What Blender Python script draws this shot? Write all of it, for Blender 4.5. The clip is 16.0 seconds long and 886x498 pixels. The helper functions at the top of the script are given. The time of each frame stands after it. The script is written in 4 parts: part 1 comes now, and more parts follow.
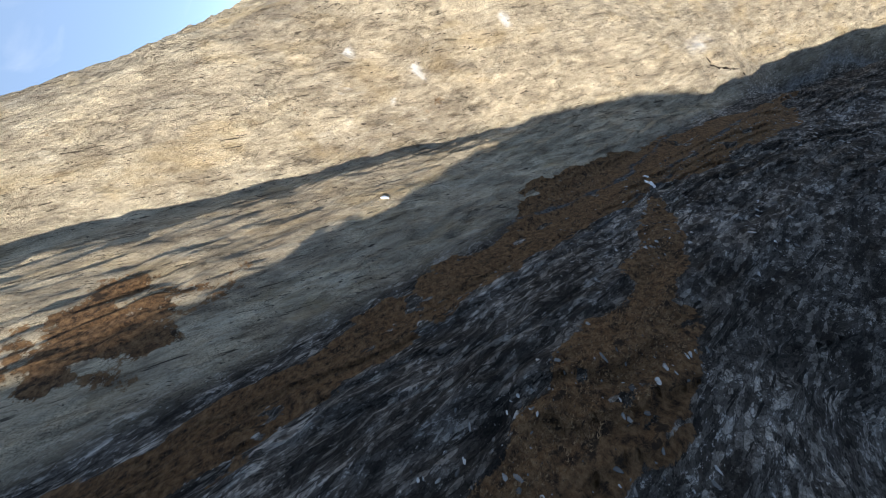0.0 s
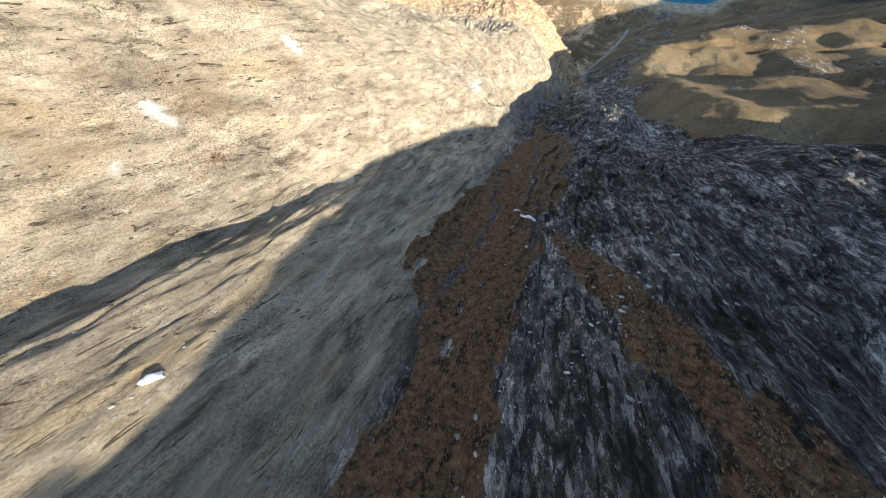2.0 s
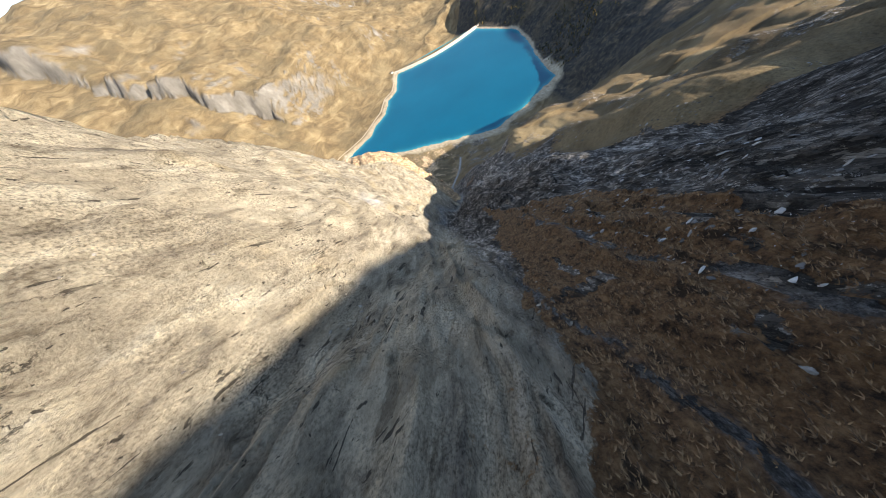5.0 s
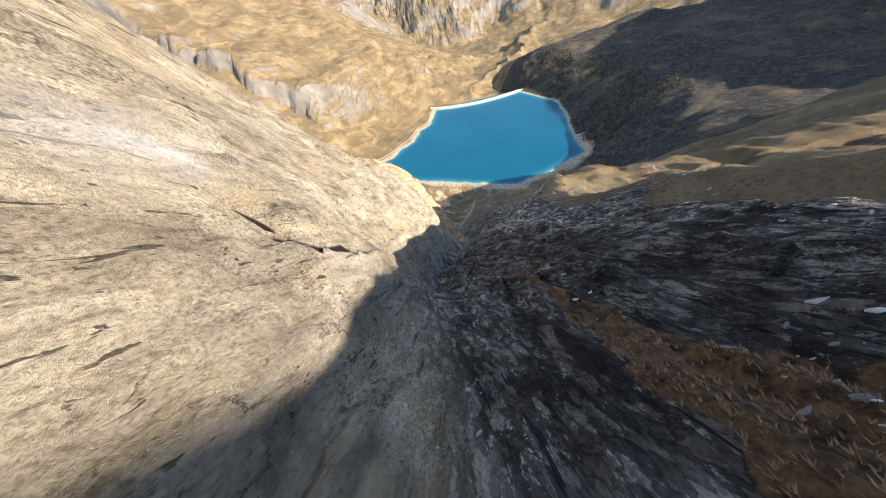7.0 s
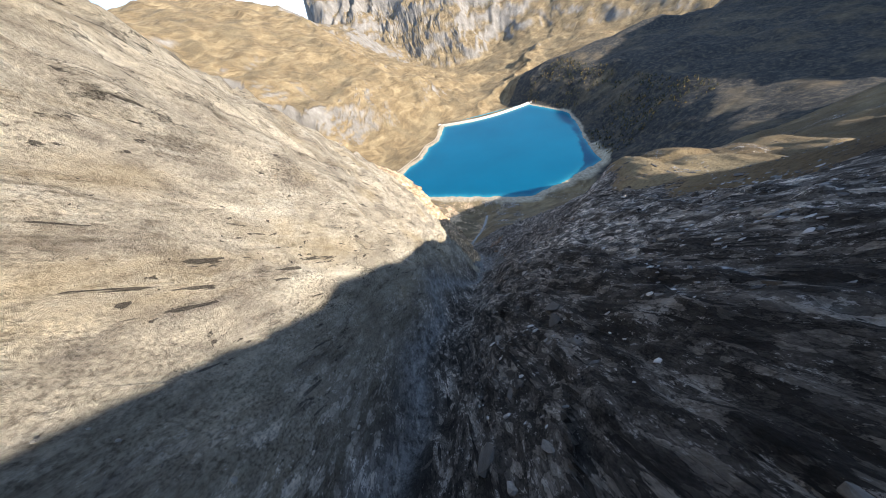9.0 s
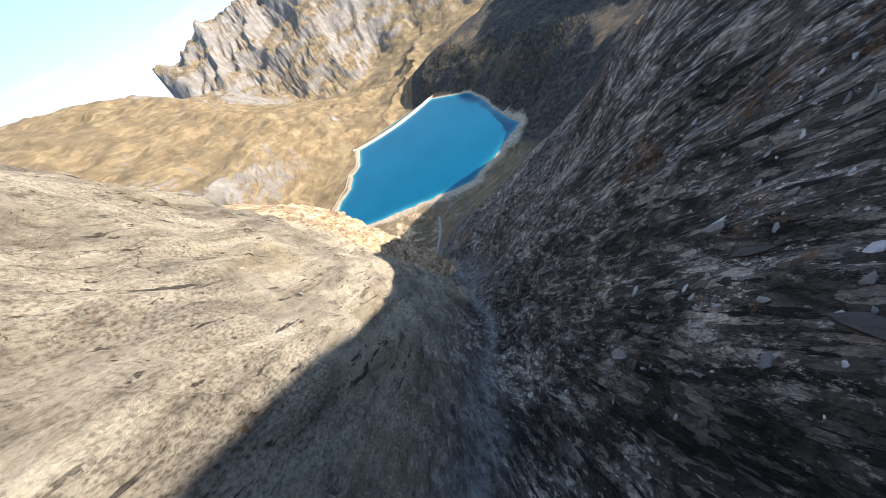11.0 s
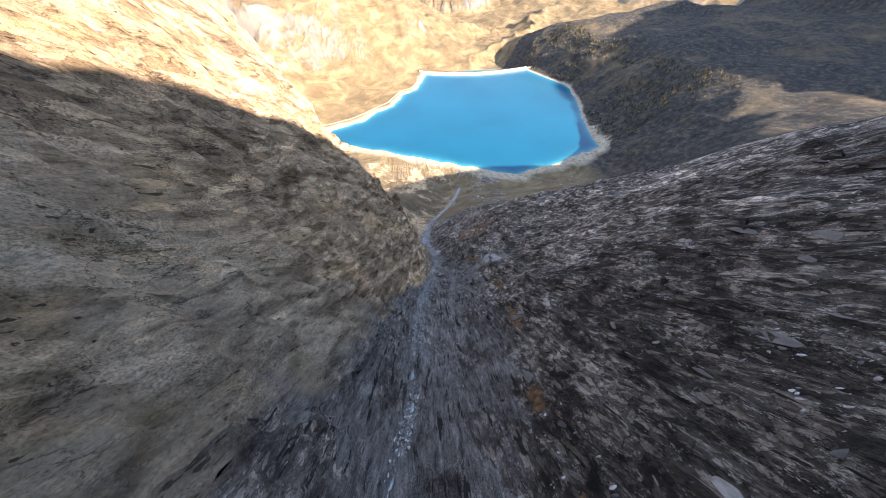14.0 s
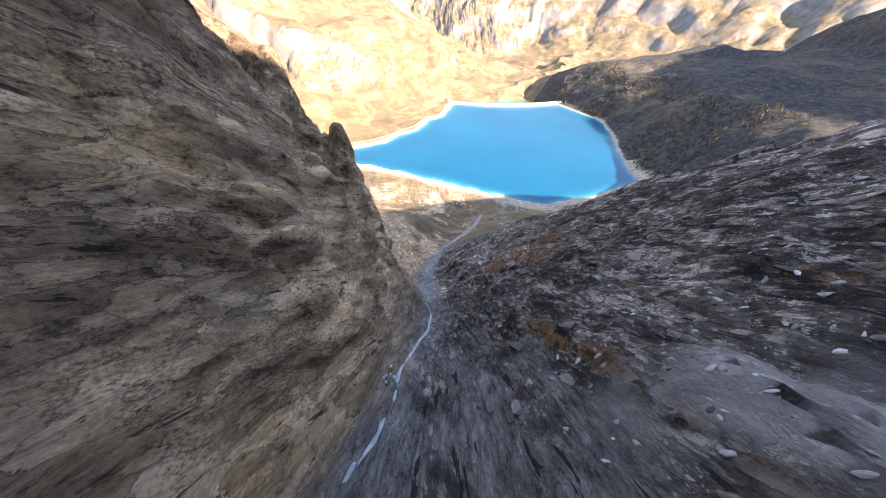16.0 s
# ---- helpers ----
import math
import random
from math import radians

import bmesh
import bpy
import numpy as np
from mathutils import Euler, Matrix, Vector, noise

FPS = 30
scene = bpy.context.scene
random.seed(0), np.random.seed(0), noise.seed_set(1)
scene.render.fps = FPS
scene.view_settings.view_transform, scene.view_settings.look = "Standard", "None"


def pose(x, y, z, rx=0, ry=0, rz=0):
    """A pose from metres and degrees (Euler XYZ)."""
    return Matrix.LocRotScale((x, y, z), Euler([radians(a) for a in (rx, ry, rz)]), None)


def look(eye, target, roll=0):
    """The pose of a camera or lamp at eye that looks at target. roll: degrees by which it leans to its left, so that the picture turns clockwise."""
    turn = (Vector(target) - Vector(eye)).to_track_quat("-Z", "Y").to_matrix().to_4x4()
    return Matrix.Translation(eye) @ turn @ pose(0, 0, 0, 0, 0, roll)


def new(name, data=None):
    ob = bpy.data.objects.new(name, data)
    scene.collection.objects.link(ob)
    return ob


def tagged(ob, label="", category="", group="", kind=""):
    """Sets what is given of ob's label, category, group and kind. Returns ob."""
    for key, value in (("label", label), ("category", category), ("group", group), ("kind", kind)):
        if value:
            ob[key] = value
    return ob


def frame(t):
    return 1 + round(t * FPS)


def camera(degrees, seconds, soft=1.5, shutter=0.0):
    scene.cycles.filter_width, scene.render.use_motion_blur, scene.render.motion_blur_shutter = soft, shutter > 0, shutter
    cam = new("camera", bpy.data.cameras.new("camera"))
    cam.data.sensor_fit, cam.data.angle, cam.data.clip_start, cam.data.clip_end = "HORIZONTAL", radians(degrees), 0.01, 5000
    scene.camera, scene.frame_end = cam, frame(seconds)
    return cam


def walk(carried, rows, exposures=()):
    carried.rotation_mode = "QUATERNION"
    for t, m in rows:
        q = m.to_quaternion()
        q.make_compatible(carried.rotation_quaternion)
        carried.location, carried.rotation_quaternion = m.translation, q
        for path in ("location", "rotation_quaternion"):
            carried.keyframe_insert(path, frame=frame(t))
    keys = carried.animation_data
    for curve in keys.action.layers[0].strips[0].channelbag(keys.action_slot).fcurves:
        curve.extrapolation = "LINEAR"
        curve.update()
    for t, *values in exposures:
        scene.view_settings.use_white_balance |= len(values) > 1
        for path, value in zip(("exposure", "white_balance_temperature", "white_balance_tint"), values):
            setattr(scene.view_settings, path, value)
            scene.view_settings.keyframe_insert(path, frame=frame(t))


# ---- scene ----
cam = camera(114.00, 16.0, soft=0.9, shutter=0.004)
PATH = [
    (0, (26.74, -86.14, 556.05), (-47.56, -95.83, 489.83), -63.39),
    (0.5, (22.12, -86.20, 556.31), (-39.46, -83.35, 477.57), -68.60),
    (1, (17.68, -85.05, 555.03), (-31.66, -74.46, 468.70), -67.03),
    (1.5, (13.53, -82.97, 552.57), (-26.56, -66.99, 462.37), -59.90),
    (2, (9.84, -80.58, 549.08), (-24.72, -59.10, 457.73), -50.40),
    (2.5, (6.57, -78.02, 544.76), (-24.82, -49.73, 454.12), -42.48),
    (3, (3.41, -74.91, 539.83), (-24.47, -39.68, 450.49), -38.13),
    (3.5, (0.53, -71.24, 534.43), (-22.66, -29.48, 446.58), -36.78),
    (4, (-2.05, -67.08, 528.56), (-18.89, -18.90, 442.56), -36.06),
    (4.5, (-4.08, -62.20, 522.26), (-13.74, -7.91, 438.84), -34.28),
    (5, (-5.12, -56.69, 515.61), (-8.84, 1.71, 434.52), -31.28),
    (5.5, (-5.15, -50.54, 508.63), (-4.80, 10.73, 429.60), -26.72),
    (6, (-4.53, -43.93, 501.44), (-1.97, 19.62, 424.27), -21.32),
    (6.5, (-3.60, -37.03, 494.20), (-0.49, 28.47, 418.70), -15.87),
    (7, (-2.70, -30.03, 487.05), (-0.35, 37.18, 413.04), -11.20),
    (7.5, (-1.84, -22.91, 479.99), (-1.51, 45.63, 407.18), -7.20),
    (8, (-0.87, -15.83, 473.04), (-2.37, 54.00, 401.47), -5.98),
    (8.5, (-0.33, -8.17, 465.59), (-2.28, 62.91, 395.28), -8.85),
    (9, (0.01, 0.01, 458.07), (-0.45, 72.14, 388.81), -14.61),
    (9.5, (0.42, 8.24, 450.53), (3.01, 81.26, 382.25), -21.72),
    (10, (1.21, 16.74, 442.93), (7.25, 89.95, 375.07), -28.54),
    (10.5, (2.53, 25.82, 435.46), (11.70, 97.97, 366.83), -31.85),
    (11, (4.39, 35.47, 428.14), (16.29, 105.55, 357.79), -31.62),
    (11.5, (6.69, 45.58, 420.41), (20.64, 113.21, 348.08), -28.40),
    (12, (9.37, 56.02, 411.75), (24.46, 121.47, 337.66), -22.84),
    (12.5, (12.34, 66.68, 401.61), (27.30, 130.72, 326.28), -15.70),
    (13, (15.61, 77.54, 389.99), (29.17, 140.77, 313.72), -7.03),
    (13.5, (18.73, 88.07, 378.16), (30.39, 151.09, 301.40), -1.25),
    (14, (21.35, 98.61, 366.40), (31.25, 161.91, 289.62), 0.88),
    (14.5, (23.86, 109.04, 353.91), (32.23, 173.46, 277.89), 0.66),
    (15, (25.76, 119.38, 341.52), (33.08, 185.73, 267.06), 0.36),
    (15.5, (27.30, 129.79, 328.82), (33.62, 198.85, 256.78), 0.85),
    (16, (28.66, 140.53, 316.84), (33.65, 212.29, 247.38), 1.80),
]
walk(cam, [(t, look(eye, target, roll)) for t, eye, target, roll in PATH],
     exposures=[(0, 1.0, 6700, 11), (1.5, 1.4, 6900, 12), (3, 1.45, 6900, 12), (4.5, 1.38, 6900, 12), (7, 1.5, 6950, 15), (8.5, 1.48, 6450, 14), (10, 1.45, 6200, 13), (12.5, 1.9, 7000, 20), (14, 2.3, 7150, 22), (14.5, 2.35, 7150, 23), (16, 2.55, 7100, 25)])
# ---------------------------------------------------------------- light
SUN = Vector((0.744, -0.497, 0.446)).normalized()
world = bpy.data.worlds.new("world")
scene.world = world
world.use_nodes = True
wt = world.node_tree
sky = wt.nodes.new("ShaderNodeTexSky")
sky.sky_type = "NISHITA"
sky.sun_disc = False
sky.sun_elevation = math.asin(SUN.z)
sky.sun_rotation = math.atan2(SUN.x, SUN.y)
sky.altitude = 4500
sky.air_density, sky.dust_density, sky.ozone_density = 0.9, 0.15, 2.0
cirrus = wt.nodes.new("ShaderNodeTexNoise")
cirrus.inputs["Scale"].default_value, cirrus.inputs["Detail"].default_value, cirrus.inputs["Distortion"].default_value = 2.2, 7.0, 1.2
gaze, drawn = wt.nodes.new("ShaderNodeTexCoord"), wt.nodes.new("ShaderNodeMapping")
drawn.inputs["Scale"].default_value = (1.0, 3.0, 4.0)
wt.links.new(gaze.outputs["Generated"], drawn.inputs["Vector"])
wt.links.new(drawn.outputs[0], cirrus.inputs["Vector"])
veil = wt.nodes.new("ShaderNodeValToRGB")
veil.color_ramp.elements[0].position, veil.color_ramp.elements[1].position = 0.60, 0.95
veil.color_ramp.elements[1].color = (0.3, 0.3, 0.3, 1)
wt.links.new(cirrus.outputs["Fac"], veil.inputs[0])
clouds = wt.nodes.new("ShaderNodeMix")
clouds.data_type = "RGBA"
clouds.inputs["B"].default_value = (4.0, 4.2, 4.5, 1)
wt.links.new(veil.outputs[0], clouds.inputs["Factor"])
even = wt.nodes.new("ShaderNodeMix")
even.data_type = "RGBA"
even.inputs["Factor"].default_value = 0.7
even.inputs["B"].default_value = (1.08, 1.56, 2.25, 1)
wt.links.new(sky.outputs["Color"], even.inputs["A"])
wt.links.new(even.outputs["Result"], clouds.inputs["A"])
wt.links.new(clouds.outputs["Result"], wt.nodes["Background"].inputs["Color"])
wt.nodes["Background"].inputs["Strength"].default_value = 0.185
sun_data = bpy.data.lights.new("sun", "SUN")
sun_data.energy, sun_data.angle, sun_data.color = 5.0, radians(0.6), (1.0, 0.93, 0.81)
sun = new("sun", sun_data)
sun.matrix_world = look(tuple(SUN * 900), (0, 0, 0))


# ---------------------------------------------------------------- noise
def lattice(ix, iy, seed):
    n = (ix * 374761393 + iy * 668265263 + seed * 974634777) & 0xFFFFFFFF
    n = ((n ^ (n >> 13)) * 1274126177) & 0xFFFFFFFF
    return ((n ^ (n >> 16)) & 0xFFFF) / 32767.5 - 1.0


def vnoise(x, y, seed=0):
    x, y = np.asarray(x, float), np.asarray(y, float)
    xf, yf = np.floor(x), np.floor(y)
    ix, iy = xf.astype(np.int64), yf.astype(np.int64)
    u, v = x - xf, y - yf
    u, v = u * u * u * (u * (u * 6 - 15) + 10), v * v * v * (v * (v * 6 - 15) + 10)
    a, b = lattice(ix, iy, seed), lattice(ix + 1, iy, seed)
    c, d = lattice(ix, iy + 1, seed), lattice(ix + 1, iy + 1, seed)
    return (a * (1 - u) + b * u) * (1 - v) + (c * (1 - u) + d * u) * v


def fbm(x, y, seed=0, octaves=4, gain=0.5):
    total, amp, freq = 0.0, 1.0, 1.0
    for k in range(octaves):
        total = total + amp * vnoise(x * freq + 17.3 * k, y * freq - 9.1 * k, seed + k)
        amp, freq = amp * gain, freq * 2.03
    return total


def ridged(x, y, seed=0, octaves=4):
    total, amp, freq = 0.0, 1.0, 1.0
    for k in range(octaves):
        total = total + amp * (0.5 - np.abs(vnoise(x * freq + 5.7 * k, y * freq + 3.1 * k, seed + k)))
        amp, freq = amp * 0.55, freq * 2.1
    return total


def softplus(x, k):
    return k * np.logaddexp(0.0, np.asarray(x, float) / k)


def smax(a, b, k):
    return b + softplus(a - b, k)


def smin(a, b, k):
    return a - softplus(a - b, k)


def curve(y, at, values):
    """A smooth line through stations: cubic, with tangents from the neighbours."""
    at, values = np.asarray(at, float), np.asarray(values, float)
    tan = np.gradient(values, at)
    y = np.clip(y, at[0], at[-1])
    i = np.clip(np.searchsorted(at, y, "right") - 1, 0, len(at) - 2)
    h = at[i + 1] - at[i]
    u = (y - at[i]) / h
    return ((2 * u**3 - 3 * u**2 + 1) * values[i] + (u**3 - 2 * u**2 + u) * h * tan[i]
            + (3 * u**2 - 2 * u**3) * values[i + 1] + (u**3 - u**2) * h * tan[i + 1])


# ---------------------------------------------------------------- the land
LAKE = [(-199, 772), (-166, 811), (-80, 858), (-37, 908), (5, 942), (40, 1015), (78, 1040), (120, 1160), (200, 1142), (285, 1136),
        (380, 1146), (471, 1168), (556, 1010), (532, 870), (505, 800), (479, 664), (420, 640), (350, 612), (252, 582), (180, 616),
        (75, 662), (-20, 706), (-105, 737), (-150, 752)]
STATIONS = [-150, -90, -65, -45, -30, -15, -5, 5, 30, 50, 70, 85, 100, 125, 142, 160, 210, 260, 300, 400, 500]
BED = [-4.4, -2.01, 2.65, 5.8, 6.74, 7.18, 5.12, 3.99, 5.33, 3.25, 1.39, -0.87, -2.09, -2.2, -1.31, 1.28, 0.38, 1.51, 1.93, 0.86, -0.07]
GULLY_X = [3.63, 0.77, 0.77, 0.81, -0.37, -2.06, -3.77, -4.48, 0.7, 5.22, 10.76, 17.05, 22.71, 24.64, 27.96, 29.93, 27.44, 33.53, 40.03, 75.07, 115.34]
APRON = [0.33, 0.6, 0.61, 0.66, 0.48, 0.28, 0.13, 0.0, 0.0, 0.01, 0.01, 0.01, 0.0, 0.0, 0.0, 0.0, 0.0, 0.0, 0.0, 0.0, 0.0]
LEFT_FOOT = [48.66, 31.93, 24.65, 15.93, 8.21, 2.11, 1.21, 0.97, 0.5, 0.5, 0.94, 4.4, 6.65, 9.01, 5.62, 2.29, 11.74, 12.42, 14.66, 21.99, 29.73]
LEFT_STEEP = [1.5, 2.39, 2.61, 2.96, 2.51, 2.23, 3.42, 4.61, 4.41, 4.2, 3.57, 2.81, 2.26, 2.79, 2.68, 2.33, 1.37, 1.3, 1.09, 0.81, 0.66]
LEFT_HIGH = [17.73, 37.17, 43.23, 57.15, 48.93, 42.33, 43.81, 46.38, 47.25, 55.47, 62.98, 67.97, 70.04, 91.75, 93.47, 93.56, 70.07, 51.83, 41.45, 20.7, 10.02]
LEFT_BACK = [-0.2, -0.13, -0.0, 0.04, 0.2, 0.39, 0.42, 0.37, 0.04, -0.18, -0.27, 0.05, 0.3, 0.03, 0.07, 0.21, 0.51, 0.52, 0.39, 0.3, 0.2]
RIGHT_STEEP = [0.1, 0.41, 0.35, 0.08, 0.1, 0.34, 0.67, 0.96, 0.98, 0.74, 0.53, 0.69, 0.89, 0.8, 0.73, 0.83, 0.8, 0.64, 0.51, 0.4, 0.29]
RIGHT_HIGH = [2.83, 10.85, 4.29, 3.66, 3.58, 3.39, 3.63, 5.06, 11.73, 14.84, 17.06, 19.38, 18.21, 22.1, 25.17, 26.51, 28.17, 26.69, 22.67, 10.05, 2.14]
RIGHT_RIB = [-13.6, -9.33, 1.26, 4.71, 5.5, 5.55, 8.74, 11.46, 13.72, 24.29, 36.53, 42.1, 43.88, 38.7, 35.84, 31.44, 26.3, 20.27, 16.53, 6.3, 0.69]
RIGHT_PAST = [0.1, 0.01, -0.06, -0.03, -0.07, -0.09, -0.08, -0.03, -0.15, -0.17, -0.22, -0.21, -0.18, -0.1, -0.08, -0.07, -0.02, 0.01, 0.03, 0.03, 0.02]
RIGHT_AT = [33.68, 33.41, 33.43, 28.03, 26.24, 27.36, 31.37, 35.97, 34.41, 36.42, 43.05, 56.81, 70.8, 63.24, 58.52, 57.07, 58.1, 59.49, 61.71, 69.9, 80.01]


def shore(x, y):
    """Distance to the water's edge: positive on land, negative over the lake."""
    best, inside = np.full(x.shape, 1e9), np.zeros(x.shape, bool)
    for (ax, ay), (bx, by) in zip(LAKE, LAKE[1:] + LAKE[:1]):
        ex, ey = bx - ax, by - ay
        u = np.clip(((x - ax) * ex + (y - ay) * ey) / (ex * ex + ey * ey), 0, 1)
        best = np.minimum(best, np.hypot(x - ax - u * ex, y - ay - u * ey))
        cross = (ay > y) != (by > y)
        inside ^= cross & (x < ax + (y - ay) / (ey if ey else 1e-9) * ex)
    return np.where(inside, -best, best) + 3.2 * fbm(x / 24, y / 24, 7, 3) * np.clip((1120 - y) / 40, 0, 1)


def fall_line(y):
    """Height of the gully's bed."""
    return curve(y, [-900, -400, -150, 0, 168, 280, 400, 500, 560, 620, 900],
                 [1000, 800, 588, 441, 276, 178, 92, 32, 6, -8, -60])


def massif(x, y):
    bed = fall_line(y) + curve(y, STATIONS, BED)
    dx = x - curve(y, STATIONS, GULLY_X)
    c = lambda v: curve(y, STATIONS, v)
    u, foot, s1, s2, high = -dx, c(LEFT_FOOT), c(LEFT_STEEP), c(LEFT_BACK), c(LEFT_HIGH)
    s0 = c(APRON)
    brim = 0.75 * foot
    left = s0 * (softplus(u - 4, 1.5) - softplus(u - brim, 1.0)) - 0.45 * s0 * (softplus(u - brim, 1.0) - softplus(u - foot, 1.0))
    left = left + s1 * softplus(u - foot, 1.0) - (s1 - s2) * softplus(u - foot - high / s1, 6.0) - (s2 + 0.1) * softplus(u - 210, 40.0)
    r1, rh = c(RIGHT_STEEP), c(RIGHT_HIGH)
    # the crest of the shaded side, and the meadow that leans away behind it
    at, past = c(RIGHT_AT), c(RIGHT_PAST)
    r2 = (c(RIGHT_RIB) - rh) / np.maximum(at - 3 - rh / r1, 8)
    wide = np.interp(y, [-130, -30, 60, 150, 250, 400, 520], [-0.75, -0.25, -0.05, 0.12, 0.19, 0.09, -0.03])
    right = r1 * softplus(dx - 3, 1.2) - (r1 - r2) * softplus(dx - 3 - rh / r1, 4.0) - (r2 - past) * softplus(dx - at, 2.5)
    right = right + (wide - past) * softplus(dx - 110, 12.0) - (wide + 0.3) * softplus(dx - 760, 60.0)
    crest = dx + 0.08 * y + 3.0 * vnoise(x / 60, y / 90, 4)
    ribs = np.clip((dx - at + 6) / 12, 0, 1) * np.clip((y + 75) / 35, 0, 1) * np.clip((480 - y) / 120, 0, 1)
    ribs = ribs * (1.3 * np.cos((crest - 46) * 0.224) + 1.5 * np.clip((dx - 60) / 60, 0, 2) * fbm(x / 34, y / 130, 9, 4) + 2.0 * fbm(x / 16, y / 20, 10, 3))
    rag = ridged(x / 4.5, y / 5.5, 13, 4)
    outcrop = (14 + 2.5 * rag) * np.exp(-(((x - 12.5) / 7.6) ** 4) - (((y - 182) / 6) ** 4)) + (7 + 2 * rag) * np.exp(-(((x - 19.3) / 3.2) ** 4) - (((y - 177.5) / 4.5) ** 2)) + 9 * np.exp(-(((x - 22) / 5) ** 2) - (((y - 262) / 8) ** 2))
    ribs = ribs + outcrop
    return bed + left + right + ribs


def land(x, y):
    d = shore(x, y)
    near = massif(x, y)
    # the basin round the lake, and the valley that drops away behind the dam
    floor = np.where(d > 0, 0.6 + 0.055 * d + 0.5 * fbm(x / 30, y / 30, 2), 0.22 * d)
    below = np.clip((y - 1172 - 0.05 * np.abs(x - 295)) / 30, 0, 1) * (x > 60) * (x < 620)
    floor = floor - below * (22 + 0.13 * np.clip(y - 1190, 0, 2200)) * np.clip((620 - x) / 80, 0, 1) * np.clip((x - 60) / 60, 0, 1)
    floor = np.where(y > 1230, smin(floor, -25 - 0.11 * (y - 1230), 10), floor)
    # sunlit hill along the west shore
    w = (x + 199) * -0.774 + (y - 775) * 0.633
    s = (x + 199) * 0.633 + (y - 775) * 0.774
    w = w + np.clip((s - 480) / 200, 0, 1) * (50 * fbm(x / 190, y / 190, 23, 4) + 40)
    west = 0.30 * softplus(w - 14, 4) + 0.45 * softplus(w - 60, 12) - 0.30 * softplus(w - 300, 40) - 0.55 * softplus(w - 1130 - 0.06 * s, 60)
    west = west + np.clip(w / 150, 0, 1) * (26 * fbm(x / 260, y / 260, 21, 4) + 9 * ridged(s / 60, w / 200, 25, 3))
    west = np.where(w > 0, west, 0.6 * w) - 0.33 * softplus(s - 500, 40) * np.clip(w / 500, 0, 1) - 0.12 * np.clip(s - 620, 0, 900) * np.clip(w / 200, 0, 1)
    brink = s - 75 + 0.20 * (w - 300) - 22 * fbm(w / 60, s * 0 + 2, 31, 4)
    cliffs = np.clip(brink / 26, 0, 1) ** 0.6 * np.clip((420 - brink) / 380, 0, 1) * np.clip((w - 150) / 120, 0, 1) * np.clip((1050 - w) / 150, 0, 1)
    west = west + 62 * cliffs * (0.8 + 0.35 * vnoise(w / 70, s * 0, 33) + 0.12 * ridged(w / 16, brink / 30, 34, 3))
    # shaded hill along the east shore
    foot_x = curve(y, [0, 250, 400, 500, 663, 830, 1010, 1170, 1400, 1800], [330, 430, 505, 525, 484, 520, 562, 500, 440, 420])
    foot_z = curve(y, [0, 250, 400, 500, 663, 1100, 1400, 1800], [320, 235, 150, 80, 4, 0, -40, -80])
    top = curve(y, [0, 400, 660, 840, 1010, 1150, 1380, 1500, 1700], [280, 150, 112, 112, 104, 84, 64, 12, -80])
    e = x - foot_x
    east = foot_z + np.where(e > 0, 0.63 * e, 0.9 * e) + np.clip(e / 60, 0, 1) * (12 * fbm(x / 110, y / 110, 41, 5) + 7 * ridged(y / 35, x / 90, 44, 3))
    east = smin(east, top + 0.1 * np.clip(e, 0, 650) + 12 * fbm(x / 150, y / 150, 47, 4), 18)
    # unseen ridge added to the south-east to throw this hillside into shade
    shade_ridge = curve(y, [-400, 0, 250, 305, 380, 555, 735, 935, 1150, 1400, 1700], [640, 640, 650, 650, 642, 618, 566, 485, 380, 240, 0])
    shade_ridge = shade_ridge - 1.25 * np.abs(x - 1600) + 9 * fbm(x / 120, y / 120, 49, 4) + 30 * ridged(y / 140, x / 300, 50, 3) * np.clip(np.abs(x - 1600) / 120, 0, 1)
    east = np.where(x > 900, smax(east, shade_ridge, 15), east)
    # far ranges
    az = np.arctan2(x, y)
    r = np.hypot(x, y)
    rise = np.clip((r - 1750 - 250 * np.sin(az * 3.0)) / 2200, 0, 1)
    flute = ridged(az * 9 + 0.25 * fbm(x / 500, y / 500, 60, 3), r / 700, 61, 5)
    crest = np.interp(np.degrees(az), [-90, -40, -22, -13, -11.4, -10.4, -6, 0, 6, 12, 30, 50, 70, 110], [150, 150, 150, 170, 190, 610, 690, 710, 760, 920, 1150, 1150, 1000, 700])
    far = -190 + crest * 1.15 * (0.35 * rise + 0.65 * rise**1.7) + np.clip(rise * 3, 0, 1) * (75 * (flute - 0.45) * np.clip((np.degrees(az) + 24) / 9, 0, 1) * (0.3 + rise) + 60 * fbm(x / 420, y / 420, 66, 5))
    far = np.where(r < 1400, -400, far)
    z = smax(floor, near, 3.0)
    z = smax(z, west, 4.0)
    z = smax(z, east, 4.0)
    z = smax(z, far, 12.0)
    z = np.where(d < 0, np.minimum(z, 0.15 * d - 0.3), z)
    return z, d, near


